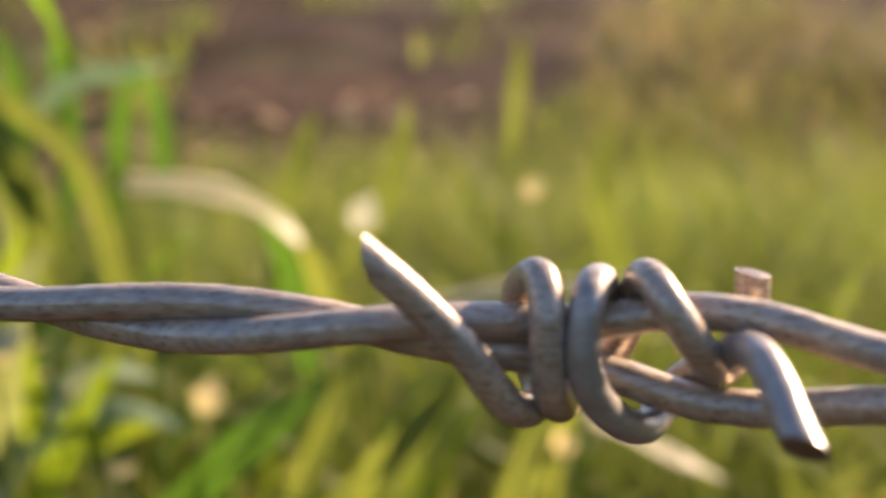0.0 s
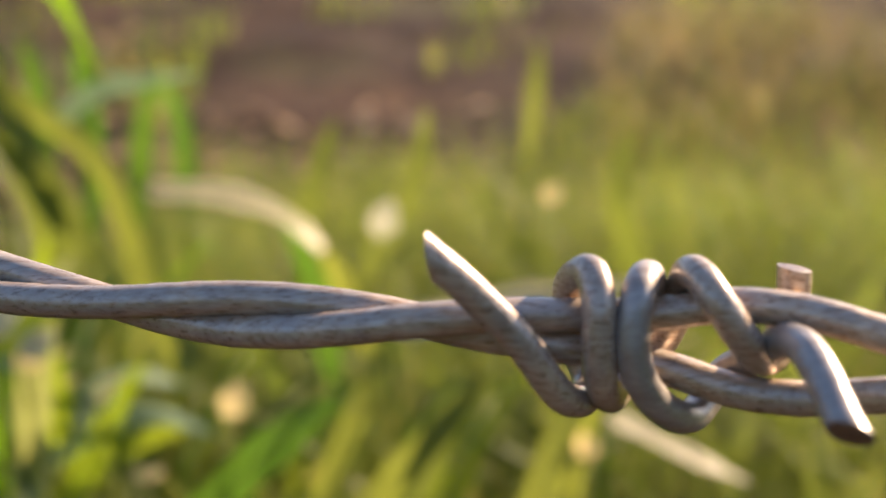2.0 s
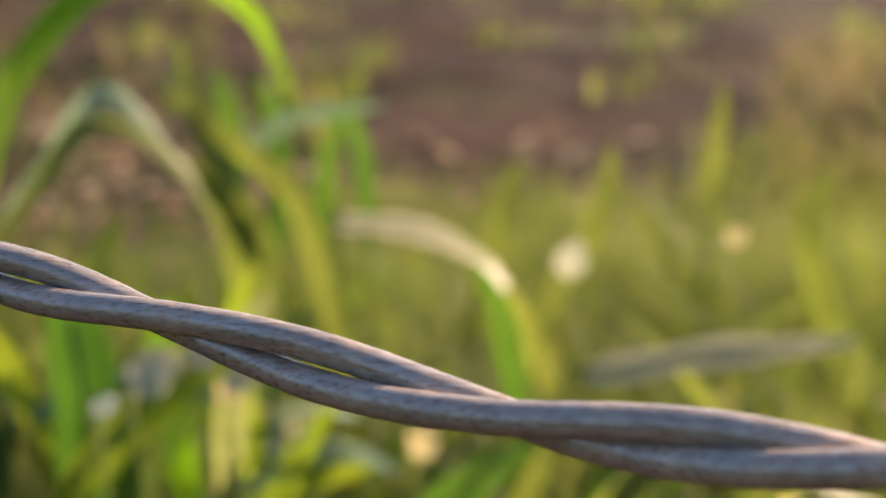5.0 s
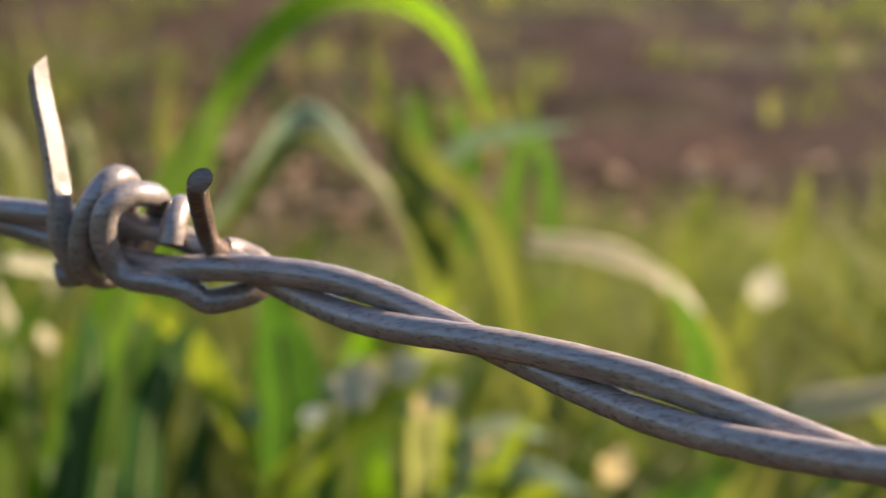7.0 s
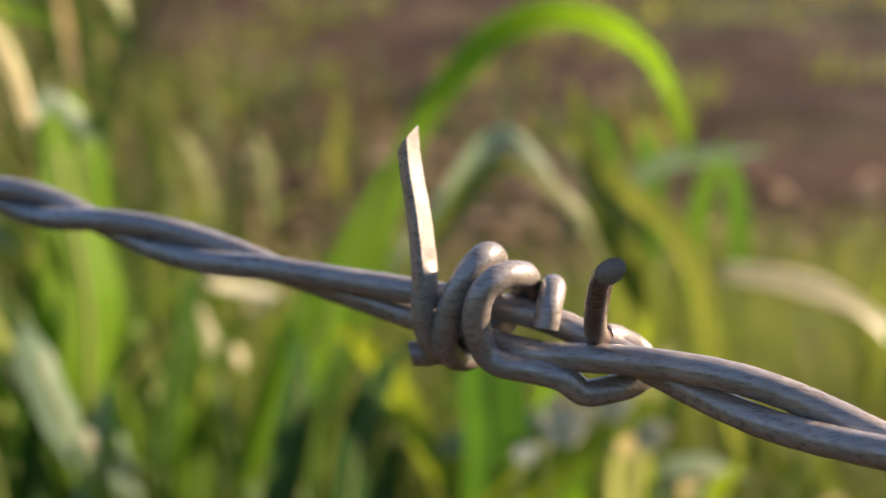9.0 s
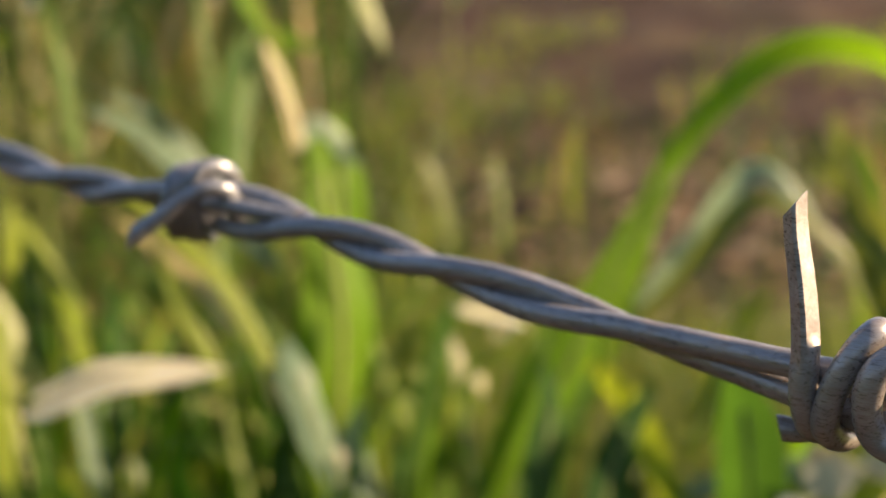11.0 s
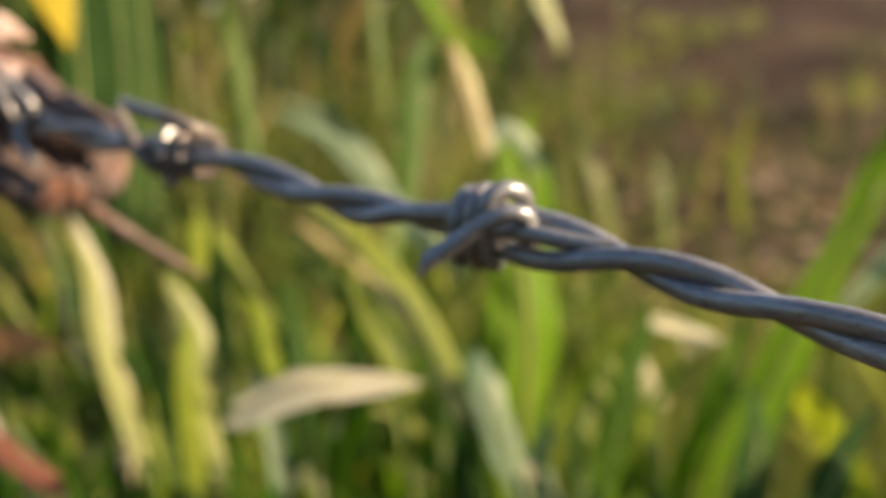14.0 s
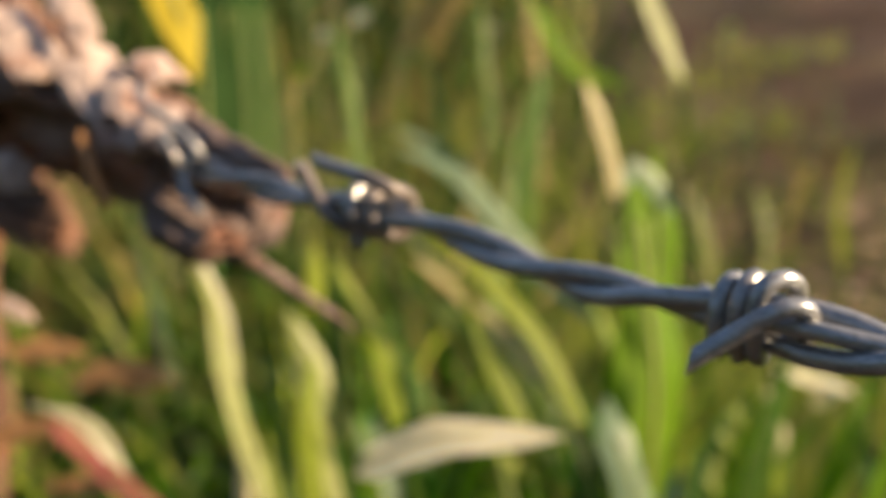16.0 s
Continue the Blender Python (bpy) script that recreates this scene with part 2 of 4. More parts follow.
def tube(path, radius, sides=16, cuts=((0, None), (0, None)), wobble=0.0, bevel=0.14, facets=(), dull=0.0):
    """A wire along the path; cuts: for each end how far it is cut askew, in radii, and towards which side the long edge lies. facets: flats that the
    die has pressed along the first part: the side that they face, how far out they lie, in radii, and the length. dull: how much the first end tapers."""
    bm = bmesh.new()
    n = len(path)
    t = (path[1] - path[0]).normalized()
    side = t.cross(Vector((0.31, 0.17, 0.93))).normalized()
    run = [0.0]
    for a, c in zip(path, path[1:]):
        run.append(run[-1] + (c - a).length)
    rings = []
    for i, q in enumerate(path):
        t2 = (path[min(i + 1, n - 1)] - path[max(i - 1, 0)]).normalized()
        side = (side - t2 * side.dot(t2)).normalized()
        up = t2.cross(side)
        ring = []
        for k in range(sides):
            a = 2 * math.pi * k / sides
            d = side * math.cos(a) + up * math.sin(a)
            r = radius * (1 - dull * max(0.0, 1 - run[i] / 0.014)) * (1 + wobble * noise.noise(q * 900 + d * 1.3))
            for face, out, length in facets:
                w = Vector(face)
                w = (w - t2 * w.dot(t2)).normalized()
                over = d.dot(w) - out
                if over > 0:
                    d = d - w * over * min(1.0, max(0.0, (length - run[i]) / 0.0012))
            shift = 0.0
            for sign, dist, (slant, toward) in ((1, run[i], cuts[0]), (-1, run[-1] - run[i], cuts[1])):
                if slant:
                    w = Vector(toward)
                    w = (w - t2 * w.dot(t2)).normalized()
                    short = slant * radius * (1 - d.dot(w)) / 2
                    shift += sign * max(0.0, short - dist)
            ring.append(bm.verts.new(q + d * r + t2 * shift))
        rings.append(ring)
    for a, c in zip(rings, rings[1:]):
        for k in range(sides):
            bm.faces.new((a[k], a[(k + 1) % sides], c[(k + 1) % sides], c[k]))
    for ring, sign in ((rings[0], -1), (rings[-1], 1)):
        c = sum((v.co for v in ring), Vector()) / sides
        t2 = (path[1] - path[0]).normalized() if sign < 0 else (path[-1] - path[-2]).normalized()
        inner = [bm.verts.new(c + (v.co - c) * (1 - bevel) + t2 * sign * radius * bevel * 0.4) for v in ring]
        for k in range(sides):
            bm.faces.new((ring[k], inner[k], inner[(k + 1) % sides], ring[(k + 1) % sides]))
        bm.faces.new(inner)
    bmesh.ops.recalc_face_normals(bm, faces=bm.faces)
    return bm


# ---- barbed wire ----
MM = 0.001
GAUGE = 1.39  # strand radius, mm
# the sagging line of the wire: along, away, up
LINE = [(40, 70.6, -28.6), (30.8, 74.9, -29.5), (12, 81, -29.2), (-5.7, 80.5, -27.6), (-31.7, 86.8, -28.1), (-65, 97.4, -24.4), (-90, 103, -20.9), (-132, 108.7, -17.0),
        (-157.6, 111.5, -14.2), (-176.7, 112.4, -11.6), (-195, 113, -10.4), (-211.8, 113.8, -9.9), (-229, 115, -9.7), (-262, 120.5, -6.4), (-292, 124.2, -6.5), (-345, 130.5, -3.6)][::-1]


def line_at(x):
    k = LINE
    n = len(k)
    i = 0
    while i < n - 2 and x > k[i + 1][0]:
        i += 1

    def slope(j, c):
        a, b = max(j - 1, 0), min(j + 1, n - 1)
        return (k[b][c] - k[a][c]) / (k[b][0] - k[a][0])
    h = k[i + 1][0] - k[i][0]
    s = (x - k[i][0]) / h
    val = [(2 * s ** 3 - 3 * s * s + 1) * k[i][c] + (s ** 3 - 2 * s * s + s) * h * slope(i, c) + (3 * s * s - 2 * s ** 3) * k[i + 1][c] + (s ** 3 - s * s) * h * slope(i + 1, c) for c in (1, 2)]
    return Vector((x, *val))


def on_wire(x, d, u):
    """The place d mm before and u mm over the wire's line at x."""
    a = line_at(x)
    t = (line_at(x + 0.5) - line_at(x - 0.5)).normalized()
    side = Vector((0, 0, 1)).cross(t).normalized()
    up = t.cross(side)
    return (a - side * d + up * u) * MM + Vector((0, 0, WIRE_TOP))


# lay of the strands: along, turn in degrees, distance from the line
LAY = [(44, 215, 1.25), (37, 180, 1.3), (32, 118, 1.6), (28.5, 104, 2.05), (25, 96, 3.05), (21.5, 92, 3.6), (18.3, 90, 3.55), (15.5, 88, 2.95), (13, 86, 2.2), (7.7, 84, 1.45), (2.5, 72, 1.32), (-5.7, 20, 1.25), (-31.7, -160, 1.28), (-48, -248, 1.5), (-65, -339, 1.3), (-78, -432, 1.5),
       (-90, -522, 1.3), (-98, -585, 1.9), (-106, -632, 1.8), (-131, -700, 1.25), (-157.6, -880, 1.25), (-176.7, -1063, 1.3), (-184, -1128, 2.2), (-191, -1162, 2.6), (-198, -1182, 2.0),
       (-211.8, -1242, 1.25), (-229.5, -1408, 1.3), (-256, -1590, 1.3), (-273, -1685, 1.5), (-290, -1778, 1.25), (-318, -1960, 1.25), (-345, -2140, 1.25)][::-1]


def lay_at(x):
    k = np.array(LAY, float)
    w = [(dx, math.exp(-(dx / 2.2) ** 2)) for dx in (-4, -3, -2, -1, 0, 1, 2, 3, 4)]
    tot = sum(g for _, g in w)
    return [sum(g * float(np.interp(x + dx, k[:, 0], k[:, c])) for dx, g in w) / tot for c in (1, 2)]


barbed_wire = tagged(new("barbed_wire"), "weathered grey galvanised barbed wire of two twisted strands", "barbed wire")
for k in range(2):
    path = []
    for i in range(0, 381):
        x = 41 - i
        turn, r = lay_at(x)
        a = radians(turn + 180 * k)
        r = max(r, 1.32)
        path.append(on_wire(x, r * math.cos(a), r * math.sin(a)))
    part("strand", tube(path, GAUGE * MM, 18, wobble=0.05), STEEL, barbed_wire)


def barb(points, cuts, label, gauge=0.95, facets=(), dull=0.0, metal=STEEL, clean=0.0):
    """A barb bent round the strands through the points, each along, before and over the wire's line, in mm."""
    smooth = spline([on_wire(*q) for q in points], 0.0004)
    ob = part("barb", tube(smooth, GAUGE * MM * gauge, 48 if facets else 24, cuts, 0.03, 0.1, facets, dull), metal, barbed_wire, label)
    ob.data.set_sharp_from_angle(angle=radians(18 if facets else 38))
    ob.data.materials.append(BLACKENED)
    ob.data.materials.append(STEEL if clean else SUN_PAINTED)
    for f in ob.data.polygons:
        # faces of the first flat get the steel with sunlight in its colour
        sunlit_flat = facets and (f.center - smooth[0]).length < facets[0][2] and f.normal.dot(Vector(facets[0][0]).normalized()) > 0.93
        f.material_index = 1 if len(f.vertices) > 4 else 2 if sunlit_flat or (f.center - smooth[0]).length < clean else 0
    return ob


# first barb: two wires, each wound between and round the strands, with one long point towards the eye
barb([(-5.7, 5.1, 7.5), (-2.9, 4.7, 4.5), (0.9, 4.0, 0.4), (3.6, 3.3, -2.8), (5.5, 2.5, -4.6), (7.4, 0.6, -5.2), (7.9, -2.0, -4.4), (6.6, -3.3, -1.2), (5.7, -2.5, 2.6), (6.0, -0.7, 4.5), (6.5, 1.3, 5.1), (6.9, 3.2, 3.3), (7.3, 3.6, 0.1), (8.1, 3.0, -2.9),
      (9.2, 1.0, -4.7), (10.2, -1.6, -4.9), (11.4, -3.1, -3.4), (13.2, -3.3, -0.5), (13.9, -2.2, 3.6), (14.4, -0.4, 5.5), (15.3, 1.6, 5.7), (16.8, 3.1, 4.4), (18.5, 2.5, 2.0), (19.9, 0.4, -0.4), (20.8, -1.8, -0.8), (21.3, -3.3, 0.9), (21.7, -3.7, 3.2), (21.6, -3.8, 6.0)],
     ((2.4, (0.6, -0.3, 0.7)), (0.4, (-1, 0, 0))), "brown-stained barb with a long slanting point")
barb([(27.0, 12.6, -1.2), (26.0, 10.5, -0.2), (24.7, 7.6, 1.2), (23.4, 5.0, 2.1), (22.1, 2.3, 1.9), (20.8, 0.1, 0.5), (19.6, -1.8, -1.2), (18.4, -3.0, -2.4), (17.3, -3.3, -3.6), (16.5, -2.6, -5.3), (15.6, -0.6, -6.2), (14.2, 1.5, -5.5), (12.2, 3.1, -3.5), (10.6, 3.8, -0.9),
      (10.0, 3.7, 1.7), (10.2, 3.0, 4.0), (10.8, 1.2, 5.0), (11.4, -0.8, 4.6), (11.6, -2.8, 2.2)],
     ((1.5, (1, -0.2, 0.4)), (0, None)), "pale grey barb with a blunt chisel end", metal=PALE)
barb([(-113.5, 3.0, 18.5), (-112.9, 3.05, 15), (-111.4, 3.2, 9.7), (-110.3, 3.4, 4.9), (-109.8, 3.5, 0.3), (-109.3, 1.8, -3.3), (-108.8, -1.2, -4.0), (-108.2, -3.4, -1.0), (-106.6, -3.0, 3.2), (-105.2, -1.2, 6.0), (-105.0, 1.5, 6.9), (-106.0, 3.3, 4.6), (-107.1, 3.7, 0.8), (-107.6, 2.6, -2.8),
      (-106.8, -0.6, -4.3), (-105.4, -3.2, -2.0), (-103.4, -3.4, 1.6), (-101.9, -1.8, 4.6), (-101.6, 0.6, 5.7), (-102.3, 2.9, 5.8), (-103.3, 4.4, 4.4), (-103.7, 4.5, 1.8), (-103.3, 3.5, -1.2), (-101.8, 2.9, -2.6), (-98, 2.5, -2.5), (-95.4, 2.0, -2.7), (-93.6, 0.9, -3.9), (-91.9, -0.5, -3.6),
      (-90.3, -2.2, -2.9), (-89.6, -3.6, -1.8), (-90.8, -4.0, -0.4), (-92.6, -3.0, 0.6), (-93.4, -1.6, 1.0)],
     ((1.8, (1, 0.2, 0)), (0, None)), "barb with one tall upright point", 0.95, (((0.88, -0.36, 0.2), 0.66, 0.0145), ((-0.65, -0.76, 0), 0.78, 0.017)), 0.2)
barb([(-88.9, 9.2, 11.0), (-90.5, 7.4, 9.2), (-92.0, 4.4, 5.8), (-93.0, 1.5, 2.4), (-93.5, -1.5, 0.8)], ((1.7, (0.9, 0.1, 0.6)), (0, None)), "blackened cut end of the barb", 0.76, metal=BLACKENED)
barb([(-113, 0.9, -5.0), (-110.6, -0.6, -4.8), (-108, -3.2, -3.2), (-105, -4.6, -0.5), (-102, -4.6, 1), (-100.2, -3.4, 3.4), (-99.0, -1.6, 4.5), (-98.4, 0.2, 3.2), (-98.2, 0.9, 1.2)], ((0.6, (0, 0, 1)), (0, None)), "short barb wire bound in beside the upright point", 0.9)
barb([(-199.7, 12, -4.0), (-196.4, 9.2, -0.9), (-193.3, 6.8, 2.1), (-190.9, 4.7, 3.7), (-189.9, 2.5, 3.1), (-190.5, 0.3, 1.0), (-192.4, -2, -1.5), (-194.6, -3.4, -0.2), (-194.0, -2.8, 3.0), (-193.6, -1.2, 4.9), (-194.0, 1, 5.8), (-194.9, 3.0, 5.1), (-195.5, 3.7, 3.0), (-195.8, 3.2, 0.2),
      (-196.4, 1.5, -3.4), (-197.0, -1.2, -4.2), (-197.5, -3.4, -0.5), (-197.6, -1.2, 4.0), (-197.8, 1.4, 5.0), (-197.8, 3.5, 2.7), (-198.3, 3.1, -0.9), (-199, 0.8, -4.3), (-199.8, -2, -4.0), (-200.3, -3.4, 0), (-200.4, -1.2, 3.6), (-200.6, 1.4, 4.2), (-200.7, 3.2, 1.6), (-200.9, 3.0, -1.5),
      (-201.6, 1, -4.4), (-203.5, -2.5, -3.5), (-206.6, -5, -1.2), (-210.2, -8, -0.1)], ((2.0, (0.3, 0, -1)), (1.6, (0, 0, 1))), "barb with its point bent downwards", 0.84)
barb([(-196.2, 1.9, 0.6), (-194.4, 2.5, 0.9), (-191.5, 2.8, 1.1), (-188.5, 2.5, 1.2), (-185.3, 1.7, 1.0), (-182.5, 0.5, 0.8), (-180, -0.6, 0.6)], ((0, None), (0.8, (0, 0, 1))), "straight end of barb wire lying between the strands", 0.84)
barb([(-276.6, 9.5, 9.0), (-270.2, 7.6, 7.6), (-264.4, 6.1, 6.5), (-262.2, 4.2, 5.3), (-262.9, 2.2, 4.5), (-264.6, 0.3, 4.2), (-265.8, -2.6, 2.0), (-266.6, -3.0, -1.6), (-267.6, -0.4, -3.6), (-268.6, 2.8, -1.6), (-269.4, 2.8, 1.8), (-270.2, 0, 3.8), (-271.2, -2.8, 1.6), (-272, -2.8, -1.6),
      (-273, 0, -3.8), (-274.2, 2.8, -1.6), (-275.2, 2.8, 1.8), (-276.2, 0, 3.8), (-277.4, -2.8, 1.6), (-278.4, -2.8, -1.6), (-279.6, 0, -3.7), (-281.4, 2.6, -1.6), (-283.6, 3.1, 0.4), (-285.9, 2.9, 2.2), (-288, 3.0, 4.6), (-290, 3.2, 6.8)],
     ((3.0, (0, 0, 1)), (1.4, (1, 0, 0))), "barb with a dull coil close to the post", 0.86, metal=DULLED, clean=0.0112)
barb([(-279, -2.4, -3.0), (-276.6, 0.2, -4.3), (-274.2, 2.4, -6.2)], ((0, None), (1.0, (0, 0, 1))), "short downward end of barb wire", 0.8, metal=DULLED)


# ---- ground ----
def ground_height(x, y):
    """Rough soil that rises to a low bank behind the grass."""
    r = math.hypot(x + 0.06, y)
    h = 0.012 * noise.noise(Vector((x * 6, y * 6, 0))) + 0.03 * noise.noise(Vector((x * 1.3, y * 1.3, 4)))
    far = min(1.0, max(0.0, (r - 1.2) / 1.5))
    h += far * (0.05 * noise.noise(Vector((x * 2.1, y * 2.1, 9))) + 0.02 * noise.noise(Vector((x * 4.3, y * 4.3, 2))))
    rise = 0.11 * max(0.0, min(r, 14.0) - 1.2) * min(1.0, max(0.0, (y + abs(x) + 2.0) / 4.0))
    return h + rise


def build_ground():
    radii = [0.0] + [0.08 * 1.035 ** i for i in range(150)] + [14.5, 16, 20, 30, 60, 120, 200]
    verts, faces, n = [], [], 300
    for i, r in enumerate(radii):
        for k in range(n):
            a = 2 * math.pi * k / n
            x, y = -0.06 + r * math.cos(a), r * math.sin(a)
            verts.append((x, y, ground_height(x, y)))
    for i in range(len(radii) - 1):
        for k in range(n):
            a, b = i * n + k, i * n + (k + 1) % n
            if i == 0:
                faces.append((a, b + n, a + n)[::-1])
            else:
                faces.append((a, b, b + n, a + n)[::-1])
    return tagged(raw("ground", verts, faces, SOIL), "dry brown soil under the grass", "ground", kind="structure")


build_ground()


# ---- grass ----
def ribbon(path, width, fold=0.25, tip=0.5, base=0.45, twist=0.0, lying=False):
    """A leaf blade along the path: tapered, folded along its midrib, slightly wavy."""
    bm = bmesh.new()
    n = len(path)
    rows = []
    side = None
    for i, q in enumerate(path):
        t = (path[min(i + 1, n - 1)] - path[max(i - 1, 0)]).normalized()
        if side is None:
            out = (Vector((-0.06, -0.02, 0.4)) - q).normalized()
            flat = Vector((sun_dir.x, sun_dir.y, 0)).normalized()
            side = t.cross(out * 0.6 + Vector((0, 0, 0.8)) + sun_dir * 0.4 if lying else out + flat * (0.75 if out.dot(flat) > -0.15 else -0.5))
            side = side.normalized() if side.length > 1e-4 else Vector((1, 0, 0))
        side = (side - t * side.dot(t)).normalized()
        turned = Matrix.Rotation(twist * i / n, 3, t) @ side
        up = t.cross(turned)
        s = i / (n - 1)
        w = width * min(1.0, base + s * 2.2) * (1 - max(0.0, (s - tip) / (1 - tip)) ** 1.8 * 0.96) * 0.5
        wav = 0.06 * width * math.sin(s * 17 + width * 900)
        rows.append([bm.verts.new(q + turned * w * c + up * (abs(c) * w * fold + wav * c)) for c in (-1, -0.5, 0, 0.5, 1)])
    for a, b in zip(rows, rows[1:]):
        for k in range(4):
            bm.faces.new((a[k], a[k + 1], b[k + 1], b[k]))
    return bm


LEAF_WORDS = {"shade": "dark green grass blade by the post, shade painted into its colour", "deep": "deep green grass blade with the shade of others worked into its colour", "white": "whitish leaf shape, also used for painted glints of sun", "green": "broad fresh green grass blade arching over the ground", "lime": "yellow-green grass blade lit through by low sun", "bright": "broad lime-green grass blade glowing in low sun", "cream": "bleached cream-coloured dry grass leaf", "olive": "soft olive-green grass blade among finer grass", "blue": "grey-green glaucous grass leaf with a soft sheen",
              "pale": "pale half-dried grass blade standing among green ones", "straw": "dry straw-coloured leaf, also used for painted glints of sun", "brown": "curled brown dead leaf caught in the grass", "tan": "arching half-dried grass leaf, pale green to tan", "yellow": "bright yellow withered leaf hanging in the grass", "red": "red-brown dry stem lying low in the grass"}


def leaf(kind, width, *pts, dry=False):
    """A single grass leaf through the points, rooted in the ground below the first."""
    p = [Vector(q) for q in pts]
    # short round leaves; most pale ones stand in for blurred sun glints
    if dry:
        d = (p[-1] - p[0]).normalized()
        mid = (p[0] + p[-1]) / 2
        if kind == "brown":
            width *= 0.6
            d = (d + Vector((0.5, 0.2, -0.5))).normalized()
        long = width * (1.5 if kind == "brown" else 0.6)
        p = [mid - d * long, mid + Vector((0, 0, width * 0.12)), mid + d * long]
        stem = [Vector((p[0].x + 0.01, p[0].y + 0.01, ground_height(p[0].x, p[0].y) - 0.004)), Vector((p[0].x + 0.004, p[0].y + 0.006, p[0].z * 0.6)), p[0]]
        ob = part("dried_leaf", ribbon(spline(p, 0.0015), width, 0.2, 0.35, 0.35), LEAF[kind])
        tagged(ob, LEAF_WORDS[kind], "leaf", "leaves in the grass")
        part("stem", tube(spline(stem, 0.02), 0.0007, 6), LEAF["pale"], ob)
        return ob
    rising = (p[1] - p[0]).normalized().z > 0.45
    low = p[0] - (p[1] - p[0]).normalized() * (min(0.05, 0.8 * (p[1] - p[0]).length) if rising else 0.008)
    low.z = max(low.z, ground_height(low.x, low.y) + 0.02)
    foot = Vector((low.x + random.uniform(-0.02, 0.02), low.y + random.uniform(0.0, 0.04), 0))
    foot.z = ground_height(foot.x, foot.y) - 0.004
    path = spline([low] + p, 0.009)
    ob = part("grass_blade", ribbon(path, width, 0.14, 0.6, 0.4, random.uniform(-0.3, 0.3) * rising, not rising), LEAF[kind])
    rib = [q + Vector((0, 0, 0.0002)) for q in path[:-2]]
    part("midrib", tube(rib, max(0.0004, width * 0.045), 6), LEAF["pale"], ob)
    part("stem", tube(spline([foot, (foot + low) / 2 + Vector((0.004, 0.006, 0.01)), low, path[1]], 0.02), 0.0011, 6), LEAF["green"], ob)
    return tagged(ob, LEAF_WORDS[kind], "grass blade", "grass blades behind the wire")


leaf('bright', 0.0145, (-0.293, 0.428, 0.209), (-0.281, 0.445, 0.266), (-0.270, 0.459, 0.309), (-0.241, 0.479, 0.348), (-0.211, 0.497, 0.355), (-0.181, 0.509, 0.336), (-0.161, 0.511, 0.290))
leaf('olive', 0.0088, (-0.254, 0.433, 0.265), (-0.230, 0.449, 0.296), (-0.201, 0.466, 0.275), (-0.185, 0.474, 0.237))
leaf('blue', 0.0105, (-0.228, 0.622, 0.253), (-0.197, 0.631, 0.276), (-0.144, 0.637, 0.283))
leaf('tan', 0.0205, (-0.146, 0.543, 0.237), (-0.123, 0.550, 0.235), (-0.098, 0.556, 0.227), (-0.079, 0.559, 0.214), (-0.065, 0.556, 0.196))
leaf('olive', 0.0112, (-0.144, 0.494, 0.203), (-0.163, 0.505, 0.255), (-0.196, 0.513, 0.280), (-0.235, 0.516, 0.309))
leaf('olive', 0.0143, (-0.180, 0.499, 0.238), (-0.202, 0.507, 0.277), (-0.224, 0.527, 0.326))
leaf('green', 0.0167, (-0.115, 0.405, 0.122), (-0.078, 0.405, 0.161), (-0.041, 0.412, 0.188))
leaf('olive', 0.0123, (-0.040, 0.408, 0.135), (-0.013, 0.406, 0.167), (0.015, 0.414, 0.194))
leaf('tan', 0.0101, (0.059, 0.399, 0.178), (0.082, 0.396, 0.167), (0.107, 0.393, 0.155))
leaf('tan', 0.0190, (-0.023, 0.433, 0.205), (0.018, 0.439, 0.213), (0.075, 0.445, 0.218))
leaf('olive', 0.0132, (-0.052, 0.536, 0.171), (-0.061, 0.540, 0.192), (-0.069, 0.543, 0.208))
leaf('lime', 0.0118, (-0.143, 0.391, 0.160), (-0.133, 0.397, 0.182), (-0.119, 0.403, 0.201))
leaf('olive', 0.0135, (-0.017, 0.401, 0.154), (-0.007, 0.407, 0.175), (0.009, 0.412, 0.191))
leaf('olive', 0.0138, (0.043, 0.416, 0.150), (0.046, 0.421, 0.171), (0.061, 0.428, 0.194))
leaf('lime', 0.0121, (-0.164, 0.397, 0.133), (-0.140, 0.405, 0.160), (-0.104, 0.408, 0.173))
leaf('blue', 0.0118, (-0.152, 0.396, 0.167), (-0.122, 0.400, 0.181), (-0.095, 0.398, 0.173))
leaf('olive', 0.0129, (-0.060, 0.426, 0.126), (-0.042, 0.438, 0.170), (-0.033, 0.454, 0.189))
leaf('olive', 0.0135, (0.021, 0.387, 0.133), (0.033, 0.396, 0.165), (0.049, 0.414, 0.194))
leaf('olive', 0.0150, (-0.045, 0.620, 0.190), (-0.026, 0.629, 0.226), (-0.020, 0.650, 0.264))
leaf('olive', 0.0120, (0.048, 0.790, 0.225), (0.052, 0.800, 0.255), (0.056, 0.821, 0.285))
leaf('olive', 0.0165, (0.109, 0.672, 0.155), (0.095, 0.686, 0.205), (0.107, 0.707, 0.246))
leaf('olive', 0.0141, (-0.083, 0.581, 0.200), (-0.077, 0.590, 0.234), (-0.067, 0.608, 0.263))
leaf('olive', 0.0183, (-0.184, 0.497, 0.195), (-0.188, 0.498, 0.239), (-0.211, 0.498, 0.276))
leaf('green', 0.0129, (-0.059, 0.458, 0.191), (-0.065, 0.463, 0.218), (-0.078, 0.474, 0.238))
leaf('green', 0.0185, (-0.288, 0.345, 0.168), (-0.276, 0.358, 0.209), (-0.272, 0.378, 0.243))
leaf('green', 0.0144, (-0.206, 0.397, 0.155), (-0.178, 0.414, 0.194), (-0.161, 0.437, 0.227))
